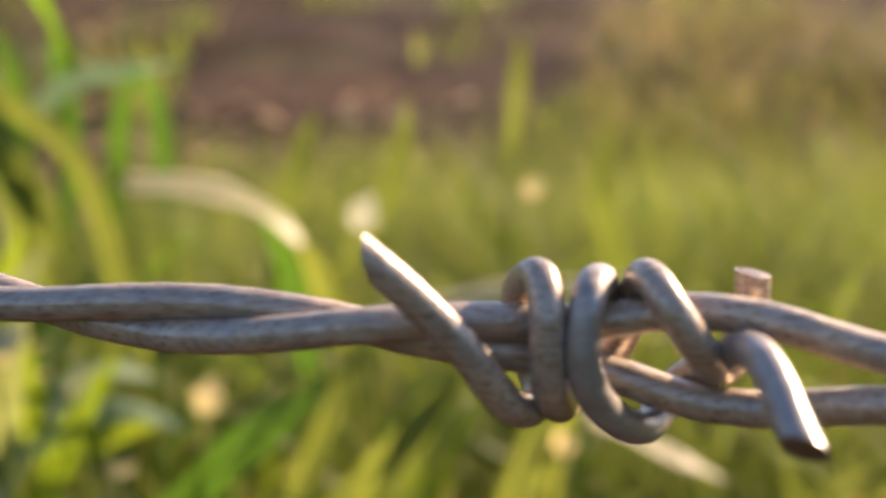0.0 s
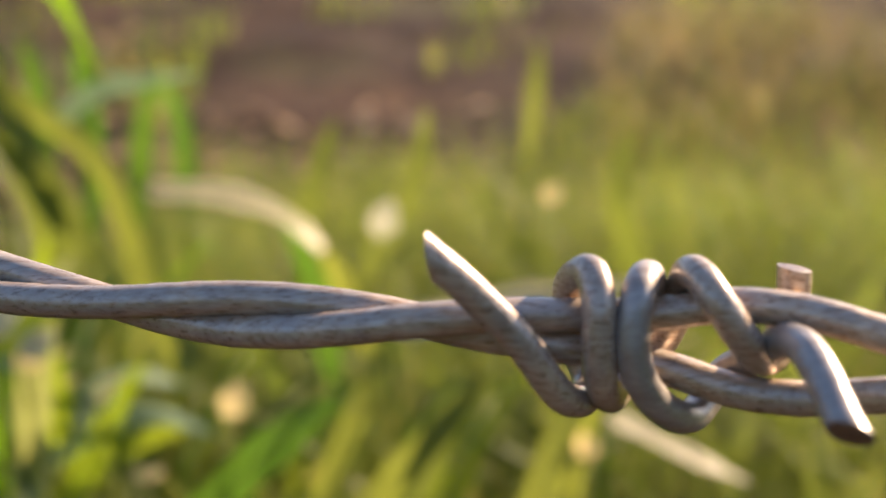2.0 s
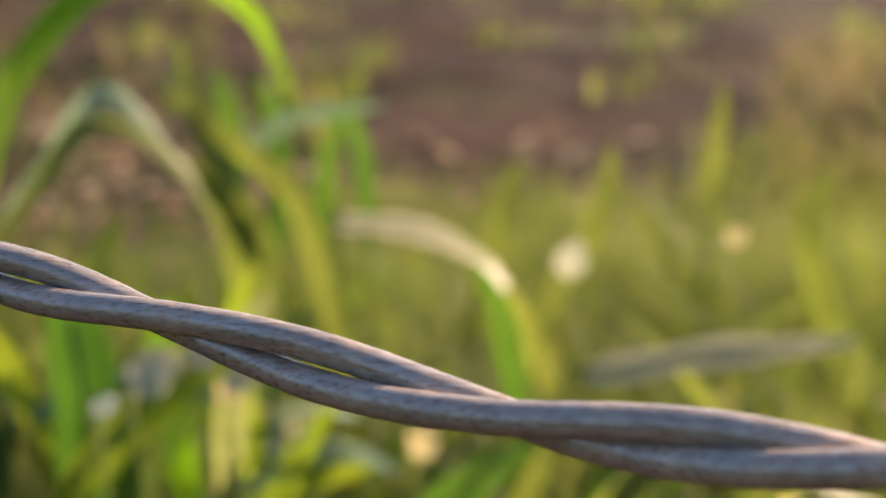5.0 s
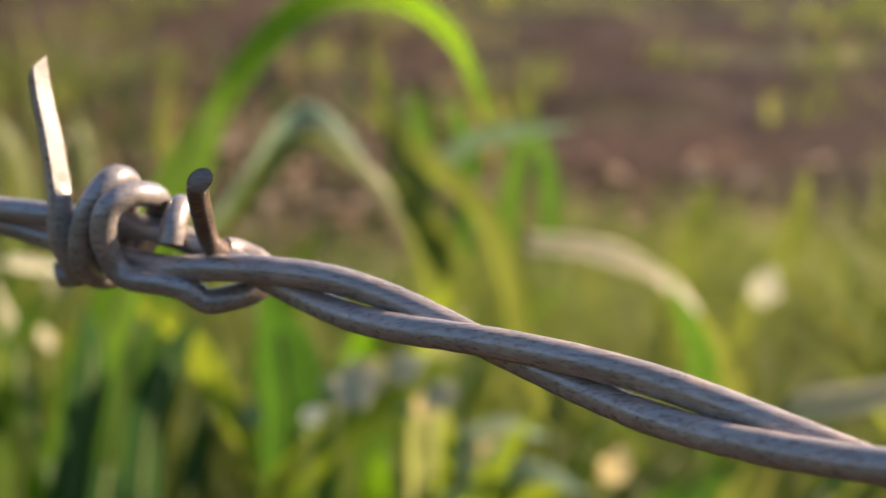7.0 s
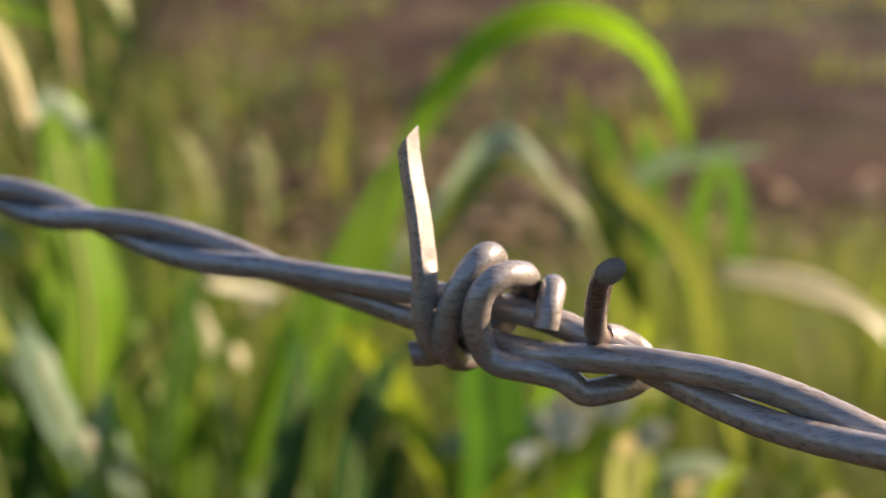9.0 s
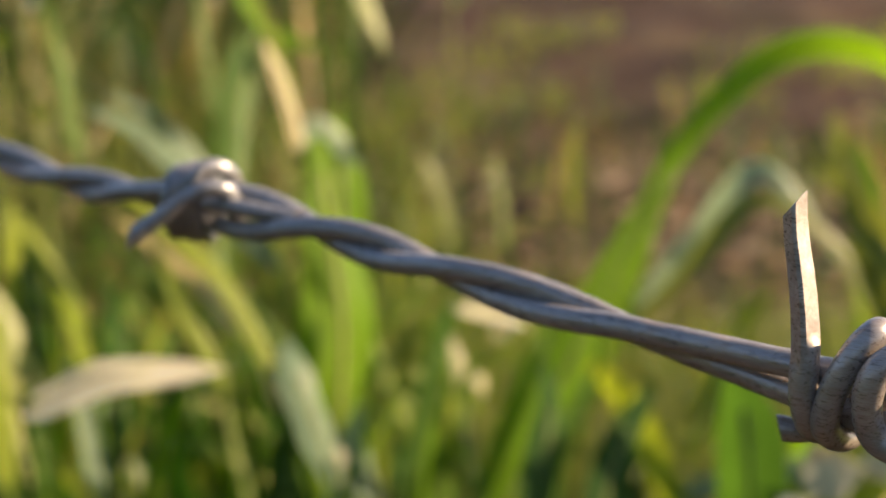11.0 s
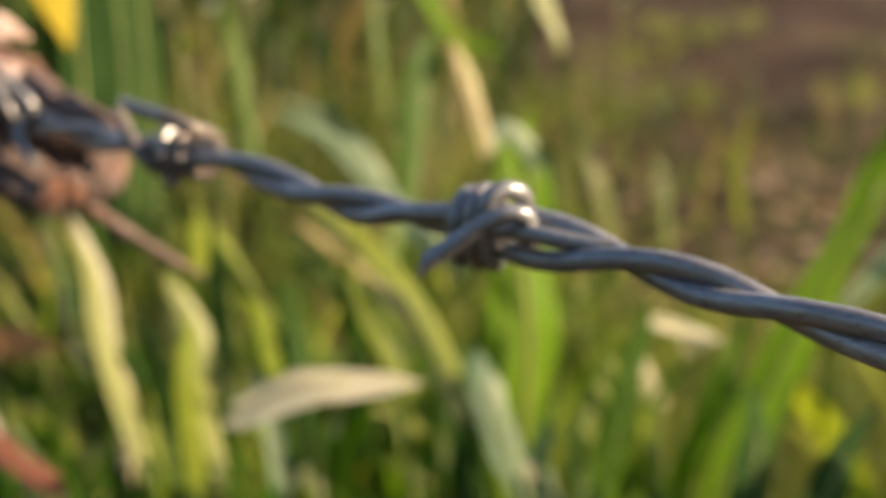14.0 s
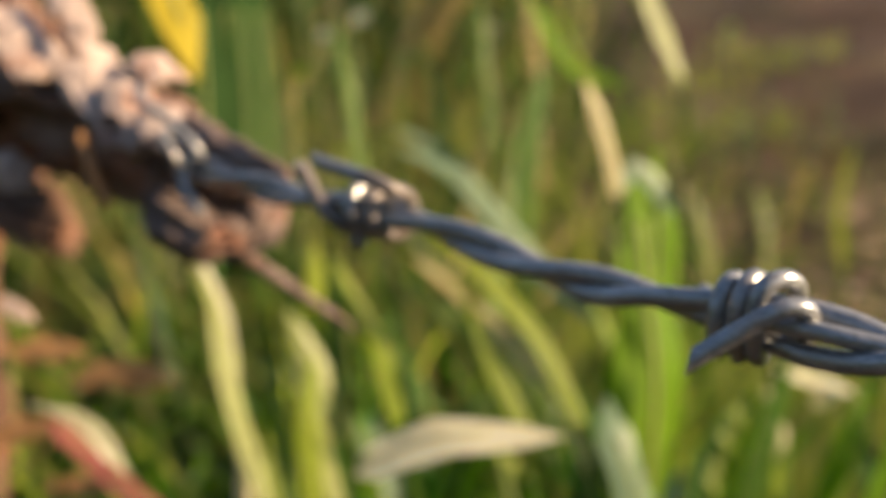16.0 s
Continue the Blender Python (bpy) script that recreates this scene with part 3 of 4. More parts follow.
leaf('blue', 0.0118, (-0.219, 0.372, 0.203), (-0.190, 0.383, 0.213), (-0.156, 0.390, 0.201))
leaf('blue', 0.0112, (-0.269, 0.476, 0.268), (-0.243, 0.490, 0.303), (-0.210, 0.499, 0.266))
leaf('bright', 0.0387, (-0.357, 0.339, 0.201), (-0.360, 0.344, 0.234), (-0.364, 0.350, 0.271), (-0.369, 0.356, 0.304), (-0.373, 0.362, 0.331))
leaf('blue', 0.0075, (-0.367, 0.356, 0.317), (-0.373, 0.347, 0.327), (-0.374, 0.336, 0.312))
leaf('bright', 0.0172, (-0.279, 0.343, 0.200), (-0.265, 0.378, 0.263), (-0.246, 0.417, 0.323))
leaf('lime', 0.0080, (-0.371, 0.309, 0.246), (-0.382, 0.304, 0.268), (-0.400, 0.293, 0.291), (-0.418, 0.280, 0.309))
leaf('green', 0.0076, (-0.399, 0.308, 0.238), (-0.415, 0.300, 0.267), (-0.436, 0.286, 0.287))
leaf('blue', 0.0093, (-0.392, 0.311, 0.296), (-0.418, 0.297, 0.325), (-0.435, 0.284, 0.333))
leaf('cream', 0.0136, (-0.362, 0.208, 0.254), (-0.352, 0.219, 0.260), (-0.341, 0.229, 0.261), (-0.323, 0.244, 0.261))
leaf('lime', 0.0082, (-0.428, 0.272, 0.257), (-0.438, 0.267, 0.277), (-0.446, 0.264, 0.295))
leaf('green', 0.0113, (-0.436, 0.361, 0.305), (-0.438, 0.366, 0.333), (-0.440, 0.377, 0.361))
leaf('green', 0.0057, (-0.517, 0.399, 0.321), (-0.525, 0.399, 0.348), (-0.534, 0.396, 0.375))
leaf('olive', 0.0053, (-0.440, 0.480, 0.352), (-0.446, 0.479, 0.370), (-0.459, 0.478, 0.389), (-0.477, 0.473, 0.409))
leaf('lime', 0.0082, (-0.387, 0.304, 0.233), (-0.399, 0.299, 0.257), (-0.411, 0.295, 0.285))
leaf('green', 0.0104, (-0.306, 0.322, 0.221), (-0.304, 0.331, 0.250), (-0.303, 0.338, 0.272))
leaf('blue', 0.0134, (-0.333, 0.297, 0.221), (-0.341, 0.295, 0.243), (-0.351, 0.302, 0.254))
leaf('tan', 0.0059, (-0.317, 0.366, 0.215), (-0.320, 0.368, 0.233), (-0.331, 0.375, 0.247))
leaf('cream', 0.0077, (-0.324, 0.383, 0.251), (-0.316, 0.390, 0.248), (-0.305, 0.399, 0.243))
leaf('bright', 0.0132, (-0.343, 0.377, 0.187), (-0.341, 0.386, 0.217), (-0.337, 0.396, 0.241))
leaf('bright', 0.0153, (-0.323, 0.408, 0.183), (-0.317, 0.421, 0.212), (-0.316, 0.445, 0.244))
leaf('blue', 0.0090, (-0.418, 0.268, 0.204), (-0.422, 0.269, 0.224), (-0.430, 0.266, 0.240))
leaf('blue', 0.0099, (-0.490, 0.414, 0.275), (-0.505, 0.406, 0.302), (-0.522, 0.395, 0.322), (-0.538, 0.381, 0.330))
leaf('bright', 0.0300, (-0.353, 0.333, 0.209), (-0.356, 0.340, 0.248), (-0.365, 0.343, 0.287), (-0.374, 0.347, 0.328))
leaf('blue', 0.0101, (-0.339, 0.312, 0.183), (-0.336, 0.319, 0.208), (-0.335, 0.325, 0.228))
leaf('yellow', 0.0215, (-0.523, 0.233, 0.428), (-0.508, 0.234, 0.400), (-0.498, 0.237, 0.378), (-0.491, 0.238, 0.355))
leaf('lime', 0.0092, (-0.418, 0.230, 0.220), (-0.423, 0.232, 0.250), (-0.428, 0.240, 0.267))
leaf('green', 0.0083, (-0.546, 0.369, 0.310), (-0.555, 0.370, 0.348), (-0.573, 0.376, 0.383))
leaf('green', 0.0061, (-0.529, 0.446, 0.329), (-0.536, 0.448, 0.361), (-0.549, 0.458, 0.396))
leaf('green', 0.0143, (-0.318, 0.349, 0.166), (-0.314, 0.361, 0.224), (-0.304, 0.370, 0.241))
leaf('lime', 0.0101, (-0.309, 0.344, 0.216), (-0.315, 0.345, 0.241), (-0.320, 0.345, 0.258))
leaf('green', 0.0147, (-0.290, 0.386, 0.168), (-0.288, 0.394, 0.195), (-0.282, 0.418, 0.228))
leaf('lime', 0.0132, (-0.255, 0.427, 0.176), (-0.275, 0.423, 0.213), (-0.299, 0.417, 0.230))
# mostly pale spots: out-of-focus glints of sun built as small leaves
leaf('white', 0.0170, (-0.039, 0.547, 0.219), (-0.037, 0.549, 0.224), dry=True)
leaf('straw', 0.0143, (-0.139, 0.417, 0.177), (-0.135, 0.421, 0.182), dry=True)
leaf('straw', 0.0134, (-0.090, 0.410, 0.179), (-0.087, 0.413, 0.184), dry=True)
leaf('straw', 0.0091, (0.046, 0.396, 0.165), (0.043, 0.399, 0.171), dry=True)
leaf('straw', 0.0109, (-0.186, 0.384, 0.213), (-0.179, 0.390, 0.221), dry=True)
leaf('straw', 0.0106, (-0.158, 0.380, 0.205), (-0.151, 0.386, 0.214), dry=True)
leaf('straw', 0.0108, (-0.323, 0.395, 0.236), (-0.313, 0.408, 0.241), dry=True)
leaf('brown', 0.0168, (-0.529, 0.189, 0.253), (-0.524, 0.198, 0.259), dry=True)
leaf('brown', 0.0194, (-0.517, 0.211, 0.240), (-0.512, 0.221, 0.250), dry=True)
leaf('brown', 0.0165, (-0.521, 0.176, 0.225), (-0.518, 0.184, 0.235), dry=True)
leaf('brown', 0.0147, (-0.514, 0.191, 0.203), (-0.509, 0.200, 0.209), dry=True)
leaf('brown', 0.0129, (-0.504, 0.215, 0.241), (-0.502, 0.222, 0.246), dry=True)
leaf('lime', 0.0110, (-0.476, 0.281, 0.245), (-0.479, 0.284, 0.270), (-0.484, 0.287, 0.295))
leaf('lime', 0.0118, (-0.449, 0.241, 0.210), (-0.457, 0.239, 0.226), (-0.467, 0.233, 0.241))
leaf('bright', 0.0123, (-0.328, 0.363, 0.179), (-0.329, 0.371, 0.212), (-0.323, 0.381, 0.235))
leaf('bright', 0.0103, (-0.404, 0.286, 0.184), (-0.404, 0.293, 0.210), (-0.399, 0.302, 0.229))
leaf('white', 0.0104, (-0.187, 0.385, 0.216), (-0.178, 0.391, 0.218), dry=True)
leaf('tan', 0.0081, (-0.135, 0.394, 0.186), (-0.131, 0.399, 0.192), dry=True)
leaf('straw', 0.0133, (0.054, 0.697, 0.198), (0.061, 0.701, 0.205), dry=True)
leaf('straw', 0.0097, (-0.179, 0.353, 0.220), (-0.168, 0.363, 0.226), dry=True)
leaf('white', 0.0064, (-0.333, 0.310, 0.203), (-0.337, 0.313, 0.215), dry=True)
leaf('straw', 0.0129, (-0.164, 0.415, 0.200), (-0.165, 0.420, 0.200), dry=True)
leaf('straw', 0.0103, (-0.117, 0.385, 0.162), (-0.116, 0.389, 0.162), dry=True)
leaf('tan', 0.0121, (-0.159, 0.410, 0.143), (-0.159, 0.415, 0.142), dry=True)
leaf('straw', 0.0113, (0.094, 0.473, 0.183), (0.096, 0.478, 0.182), dry=True)
leaf('tan', 0.0121, (0.048, 0.414, 0.158), (0.050, 0.419, 0.157), dry=True)
leaf('white', 0.0176, (-0.189, 0.423, 0.198), (-0.190, 0.428, 0.198), dry=True)
leaf('straw', 0.0110, (-0.163, 0.433, 0.179), (-0.163, 0.439, 0.178), dry=True)
leaf('straw', 0.0147, (-0.203, 0.451, 0.197), (-0.203, 0.456, 0.197), dry=True)
leaf('straw', 0.0147, (-0.173, 0.455, 0.183), (-0.173, 0.461, 0.182), dry=True)
leaf('tan', 0.0122, (-0.354, 0.439, 0.199), (-0.356, 0.445, 0.199), dry=True)
leaf('straw', 0.0110, (-0.466, 0.266, 0.242), (-0.469, 0.269, 0.242), dry=True)
leaf('tan', 0.0132, (-0.460, 0.262, 0.206), (-0.463, 0.266, 0.206), dry=True)
# two dark blades that cover a bright leaf's foot as its shade would
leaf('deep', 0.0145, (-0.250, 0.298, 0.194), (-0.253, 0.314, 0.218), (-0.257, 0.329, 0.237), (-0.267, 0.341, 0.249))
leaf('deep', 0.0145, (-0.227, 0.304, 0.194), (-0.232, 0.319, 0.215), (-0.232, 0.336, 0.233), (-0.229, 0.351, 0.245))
leaf('lime', 0.0147, (-0.245, 0.440, 0.204), (-0.245, 0.459, 0.219), (-0.245, 0.479, 0.236), (-0.239, 0.500, 0.250))
leaf('lime', 0.0171, (-0.203, 0.444, 0.171), (-0.207, 0.462, 0.185), (-0.210, 0.481, 0.200), (-0.209, 0.501, 0.217))
leaf('lime', 0.0153, (-0.120, 0.481, 0.134), (-0.113, 0.502, 0.147), (-0.104, 0.525, 0.160), (-0.090, 0.546, 0.165))
leaf('blue', 0.0147, (-0.173, 0.447, 0.147), (-0.164, 0.469, 0.160), (-0.148, 0.490, 0.162), (-0.128, 0.508, 0.149))
leaf('lime', 0.0110, (-0.219, 0.407, 0.176), (-0.216, 0.429, 0.195), (-0.210, 0.452, 0.208), (-0.201, 0.476, 0.216))
leaf('green', 0.0132, (-0.164, 0.439, 0.172), (-0.164, 0.458, 0.184), (-0.161, 0.479, 0.197), (-0.154, 0.501, 0.207))
leaf('lime', 0.0090, (-0.179, 0.441, 0.168), (-0.180, 0.459, 0.180), (-0.187, 0.475, 0.194), (-0.198, 0.487, 0.203))
leaf('blue', 0.0161, (-0.183, 0.424, 0.131), (-0.179, 0.442, 0.142), (-0.167, 0.459, 0.151), (-0.147, 0.473, 0.147))
leaf('olive', 0.0184, (-0.100, 0.424, 0.126), (-0.091, 0.443, 0.143), (-0.077, 0.462, 0.158), (-0.057, 0.480, 0.169))
leaf('lime', 0.0161, (-0.008, 0.426, 0.131), (0.001, 0.445, 0.147), (0.013, 0.464, 0.160), (0.029, 0.481, 0.169))
leaf("red", 0.011, (-0.490, 0.180, 0.238), (-0.48, 0.187, 0.227), (-0.462, 0.199, 0.206))
leaf('pale', 0.0078, (-0.410, 0.200, 0.239), (-0.428, 0.204, 0.261), (-0.444, 0.210, 0.285), (-0.461, 0.212, 0.299))
leaf('pale', 0.0067, (-0.420, 0.241, 0.216), (-0.435, 0.248, 0.233), (-0.450, 0.254, 0.247), (-0.470, 0.256, 0.263))
leaf('lime', 0.0078, (-0.409, 0.259, 0.247), (-0.423, 0.266, 0.261), (-0.438, 0.272, 0.272), (-0.453, 0.277, 0.282))
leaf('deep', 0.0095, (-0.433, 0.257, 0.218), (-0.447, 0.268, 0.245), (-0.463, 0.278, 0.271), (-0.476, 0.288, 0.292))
leaf('olive', 0.0065, (-0.405, 0.316, 0.235), (-0.422, 0.321, 0.243), (-0.446, 0.321, 0.260), (-0.470, 0.320, 0.276))
leaf('straw', 0.0095, (-0.371, 0.318, 0.225), (-0.384, 0.326, 0.236), (-0.406, 0.327, 0.252), (-0.427, 0.327, 0.264), (-0.449, 0.327, 0.275), (-0.471, 0.326, 0.284))
leaf('lime', 0.0045, (-0.374, 0.338, 0.317), (-0.388, 0.348, 0.339), (-0.403, 0.356, 0.361), (-0.419, 0.363, 0.377), (-0.434, 0.370, 0.393))
leaf('green', 0.0112, (-0.460, 0.390, 0.290), (-0.472, 0.407, 0.318), (-0.482, 0.425, 0.341), (-0.492, 0.443, 0.364))
leaf('green', 0.0106, (-0.516, 0.437, 0.242), (-0.527, 0.461, 0.280), (-0.539, 0.483, 0.315), (-0.550, 0.508, 0.354))
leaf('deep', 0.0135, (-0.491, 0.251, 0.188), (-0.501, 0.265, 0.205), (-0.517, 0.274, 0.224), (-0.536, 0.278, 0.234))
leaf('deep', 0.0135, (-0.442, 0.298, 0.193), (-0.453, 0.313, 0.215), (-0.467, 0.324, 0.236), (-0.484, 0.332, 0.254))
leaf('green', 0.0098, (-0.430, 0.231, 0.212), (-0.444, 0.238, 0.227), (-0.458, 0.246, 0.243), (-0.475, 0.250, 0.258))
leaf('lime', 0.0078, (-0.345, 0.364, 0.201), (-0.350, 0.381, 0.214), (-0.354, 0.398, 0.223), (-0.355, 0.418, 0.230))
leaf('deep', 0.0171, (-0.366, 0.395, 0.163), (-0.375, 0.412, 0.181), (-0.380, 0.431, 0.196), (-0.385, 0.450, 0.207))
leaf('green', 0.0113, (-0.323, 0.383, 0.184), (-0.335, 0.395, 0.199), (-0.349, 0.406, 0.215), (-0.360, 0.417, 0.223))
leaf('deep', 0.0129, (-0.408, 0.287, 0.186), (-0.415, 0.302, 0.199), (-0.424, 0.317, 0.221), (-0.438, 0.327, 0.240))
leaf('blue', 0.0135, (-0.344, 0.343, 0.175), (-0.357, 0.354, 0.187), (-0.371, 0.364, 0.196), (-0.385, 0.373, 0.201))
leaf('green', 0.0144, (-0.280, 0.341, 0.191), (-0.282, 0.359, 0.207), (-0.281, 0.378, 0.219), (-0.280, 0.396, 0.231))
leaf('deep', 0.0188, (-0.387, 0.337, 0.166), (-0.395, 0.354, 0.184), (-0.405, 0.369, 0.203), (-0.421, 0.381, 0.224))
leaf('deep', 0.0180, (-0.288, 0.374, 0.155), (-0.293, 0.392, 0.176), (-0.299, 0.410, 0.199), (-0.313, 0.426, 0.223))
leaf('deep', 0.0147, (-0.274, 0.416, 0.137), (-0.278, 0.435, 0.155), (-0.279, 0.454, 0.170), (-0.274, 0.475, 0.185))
leaf('green', 0.0147, (-0.187, 0.441, 0.137), (-0.195, 0.459, 0.155), (-0.209, 0.475, 0.175), (-0.225, 0.490, 0.191))
leaf('olive', 0.0215, (-0.129, 0.506, 0.116), (-0.131, 0.527, 0.135), (-0.140, 0.546, 0.151), (-0.156, 0.562, 0.166))
leaf('olive', 0.0220, (-0.145, 0.449, 0.115), (-0.146, 0.468, 0.128), (-0.154, 0.487, 0.141), (-0.168, 0.505, 0.151))
leaf('green', 0.0165, (-0.024, 0.432, 0.124), (-0.020, 0.452, 0.141), (-0.010, 0.470, 0.154), (-0.000, 0.488, 0.163))
leaf('olive', 0.0220, (0.039, 0.451, 0.114), (0.048, 0.469, 0.124), (0.062, 0.487, 0.133), (0.083, 0.505, 0.139))
leaf('lime', 0.0147, (-0.074, 0.450, 0.115), (-0.066, 0.470, 0.132), (-0.055, 0.489, 0.146), (-0.037, 0.508, 0.158))
leaf('green', 0.0240, (-0.1924, 0.3431, 0.1908), (-0.1948, 0.3488, 0.22), (-0.1988, 0.3517, 0.2418), (-0.2046, 0.3523, 0.2582))
leaf('lime', 0.0200, (-0.1853, 0.3378, 0.2007), (-0.1744, 0.3478, 0.2149), (-0.1585, 0.36, 0.2256), (-0.1387, 0.3727, 0.2292))
leaf('pale', 0.0140, (-0.158, 0.3852, 0.1819), (-0.1574, 0.3917, 0.2068), (-0.153, 0.3995, 0.2279), (-0.1444, 0.408, 0.2413))
# four more whitish spots in place of sun glints
leaf('white', 0.0160, (-0.1693, 0.3417, 0.2262), (-0.1641, 0.3455, 0.229), dry=True)
leaf('white', 0.0120, (-0.1584, 0.3605, 0.2277), (-0.1531, 0.3644, 0.2306), dry=True)
leaf('cream', 0.0070, (-0.174, 0.3149, 0.2256), (-0.1692, 0.3185, 0.2283), dry=True)
leaf('white', 0.0110, (-0.1445, 0.3553, 0.2211), (-0.1394, 0.3591, 0.2239), dry=True)
# blades that paint in the dark gap beside the post
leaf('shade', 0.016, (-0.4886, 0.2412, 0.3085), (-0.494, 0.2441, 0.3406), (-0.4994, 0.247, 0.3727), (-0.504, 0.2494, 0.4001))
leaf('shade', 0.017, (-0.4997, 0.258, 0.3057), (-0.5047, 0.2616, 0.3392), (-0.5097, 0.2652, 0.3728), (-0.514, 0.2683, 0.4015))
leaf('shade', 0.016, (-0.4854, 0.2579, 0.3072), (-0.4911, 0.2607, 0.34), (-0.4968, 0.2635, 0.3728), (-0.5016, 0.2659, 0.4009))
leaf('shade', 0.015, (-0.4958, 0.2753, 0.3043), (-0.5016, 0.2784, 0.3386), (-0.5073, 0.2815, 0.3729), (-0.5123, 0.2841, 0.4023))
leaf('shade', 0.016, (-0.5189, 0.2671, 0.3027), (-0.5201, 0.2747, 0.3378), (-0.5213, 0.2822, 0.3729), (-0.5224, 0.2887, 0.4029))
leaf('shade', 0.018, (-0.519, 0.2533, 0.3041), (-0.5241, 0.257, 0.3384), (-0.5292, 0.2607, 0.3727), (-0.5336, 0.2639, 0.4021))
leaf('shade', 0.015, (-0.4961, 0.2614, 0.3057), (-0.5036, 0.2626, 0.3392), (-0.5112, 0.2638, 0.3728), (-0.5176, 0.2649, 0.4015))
leaf('straw', 0.0062, (-0.3734, 0.3364, 0.3194), (-0.3781, 0.336, 0.3358), (-0.3831, 0.3347, 0.3491), (-0.3869, 0.3334, 0.3584))
leaf('bright', 0.0120, (-0.4252, 0.4007, 0.3565), (-0.4368, 0.3916, 0.3613), (-0.447, 0.3865, 0.3781), (-0.4575, 0.3816, 0.3974))
leaf('pale', 0.0110, (-0.45, 0.4586, 0.4083), (-0.4412, 0.4609, 0.3845), (-0.433, 0.4639, 0.3659), (-0.4274, 0.4658, 0.3526))
leaf('lime', 0.0090, (-0.5491, 0.2866, 0.3385), (-0.5429, 0.293, 0.3424), dry=True)
leaf('lime', 0.0070, (-0.5417, 0.3241, 0.3549), (-0.5353, 0.3307, 0.3589), dry=True)
leaf('yellow', 0.0060, (-0.5381, 0.2964, 0.3385), (-0.532, 0.3027, 0.3424), dry=True)
leaf('tan', 0.0080, (-0.5859, 0.3993, 0.3803), (-0.5786, 0.4069, 0.3849), dry=True)
leaf('lime', 0.0060, (-0.5088, 0.3188, 0.3229), (-0.5027, 0.3251, 0.3268), dry=True)
leaf('pale', 0.0070, (-0.566, 0.4123, 0.3601), (-0.5586, 0.4199, 0.3647), dry=True)
leaf('tan', 0.0070, (-0.5832, 0.3726, 0.3715), (-0.576, 0.3799, 0.376), dry=True)
leaf('straw', 0.0080, (-0.6029, 0.5189, 0.3756), (-0.5943, 0.5278, 0.381), dry=True)
leaf('straw', 0.0070, (-0.4643, 0.6162, 0.2645), (-0.4557, 0.625, 0.2699), dry=True)
leaf('pale', 0.0090, (-0.5477, 0.7039, 0.3769), (-0.5378, 0.7141, 0.3831), dry=True)
leaf('tan', 0.0072, (-0.4408, 0.2186, 0.2159), (-0.4427, 0.2206, 0.2314), (-0.4464, 0.2203, 0.2449), (-0.4498, 0.2191, 0.2526))
leaf('white', 0.0080, (-0.4497, 0.2196, 0.2545), (-0.4527, 0.2206, 0.2699), (-0.4577, 0.2197, 0.2854), (-0.4647, 0.2171, 0.3008))
leaf('pale', 0.0095, (-0.4301, 0.2482, 0.2438), (-0.4355, 0.2466, 0.2576), (-0.4404, 0.2445, 0.2675), (-0.4469, 0.2413, 0.2784))
leaf('pale', 0.0080, (-0.5274, 0.7507, 0.2085), (-0.5309, 0.7533, 0.2331), (-0.5358, 0.7538, 0.2536), (-0.5414, 0.7525, 0.27))
leaf('olive', 0.0130, (-0.5326, 0.6804, 0.2178), (-0.5382, 0.6808, 0.241), (-0.5449, 0.6794, 0.2603), (-0.554, 0.6748, 0.2757))
leaf('olive', 0.0090, (-0.5107, 0.8353, 0.2165), (-0.5154, 0.8372, 0.2426), (-0.5156, 0.844, 0.273), (-0.5132, 0.8512, 0.2947))
leaf('green', 0.0130, (-0.2182, 0.5878, 0.2247), (-0.2212, 0.5955, 0.2531), (-0.2242, 0.6023, 0.2786), (-0.2331, 0.61, 0.307))
leaf('green', 0.0156, (-0.2077, 0.6278, 0.2195), (-0.2084, 0.636, 0.2497), (-0.2126, 0.6433, 0.277), (-0.2205, 0.649, 0.2981))
leaf('green', 0.0143, (-0.1867, 0.6474, 0.2155), (-0.1852, 0.655, 0.2436), (-0.1804, 0.6617, 0.2686), (-0.1724, 0.6668, 0.2873))
leaf('green', 0.0130, (-0.1641, 0.6679, 0.2147), (-0.1658, 0.674, 0.2372), (-0.1709, 0.6801, 0.2597), (-0.1809, 0.6853, 0.279))
leaf('red', 0.0062, (-0.4021, 0.1649, 0.2348), (-0.41, 0.1591, 0.2419), (-0.4181, 0.1534, 0.2498), (-0.4259, 0.148, 0.2577))
leaf('white', 0.0070, (-0.4317, 0.1656, 0.2382), (-0.4363, 0.1642, 0.25), (-0.445, 0.1583, 0.2592), (-0.456, 0.1487, 0.2624))
leaf('lime', 0.0150, (-0.1567, 0.4076, 0.1728), (-0.1634, 0.4105, 0.201), (-0.1634, 0.4165, 0.2251), (-0.1594, 0.4238, 0.2452))
leaf('bright', 0.0150, (-0.1864, 0.4114, 0.1636), (-0.1931, 0.4141, 0.191), (-0.1947, 0.4189, 0.2142), (-0.191, 0.4252, 0.2311))


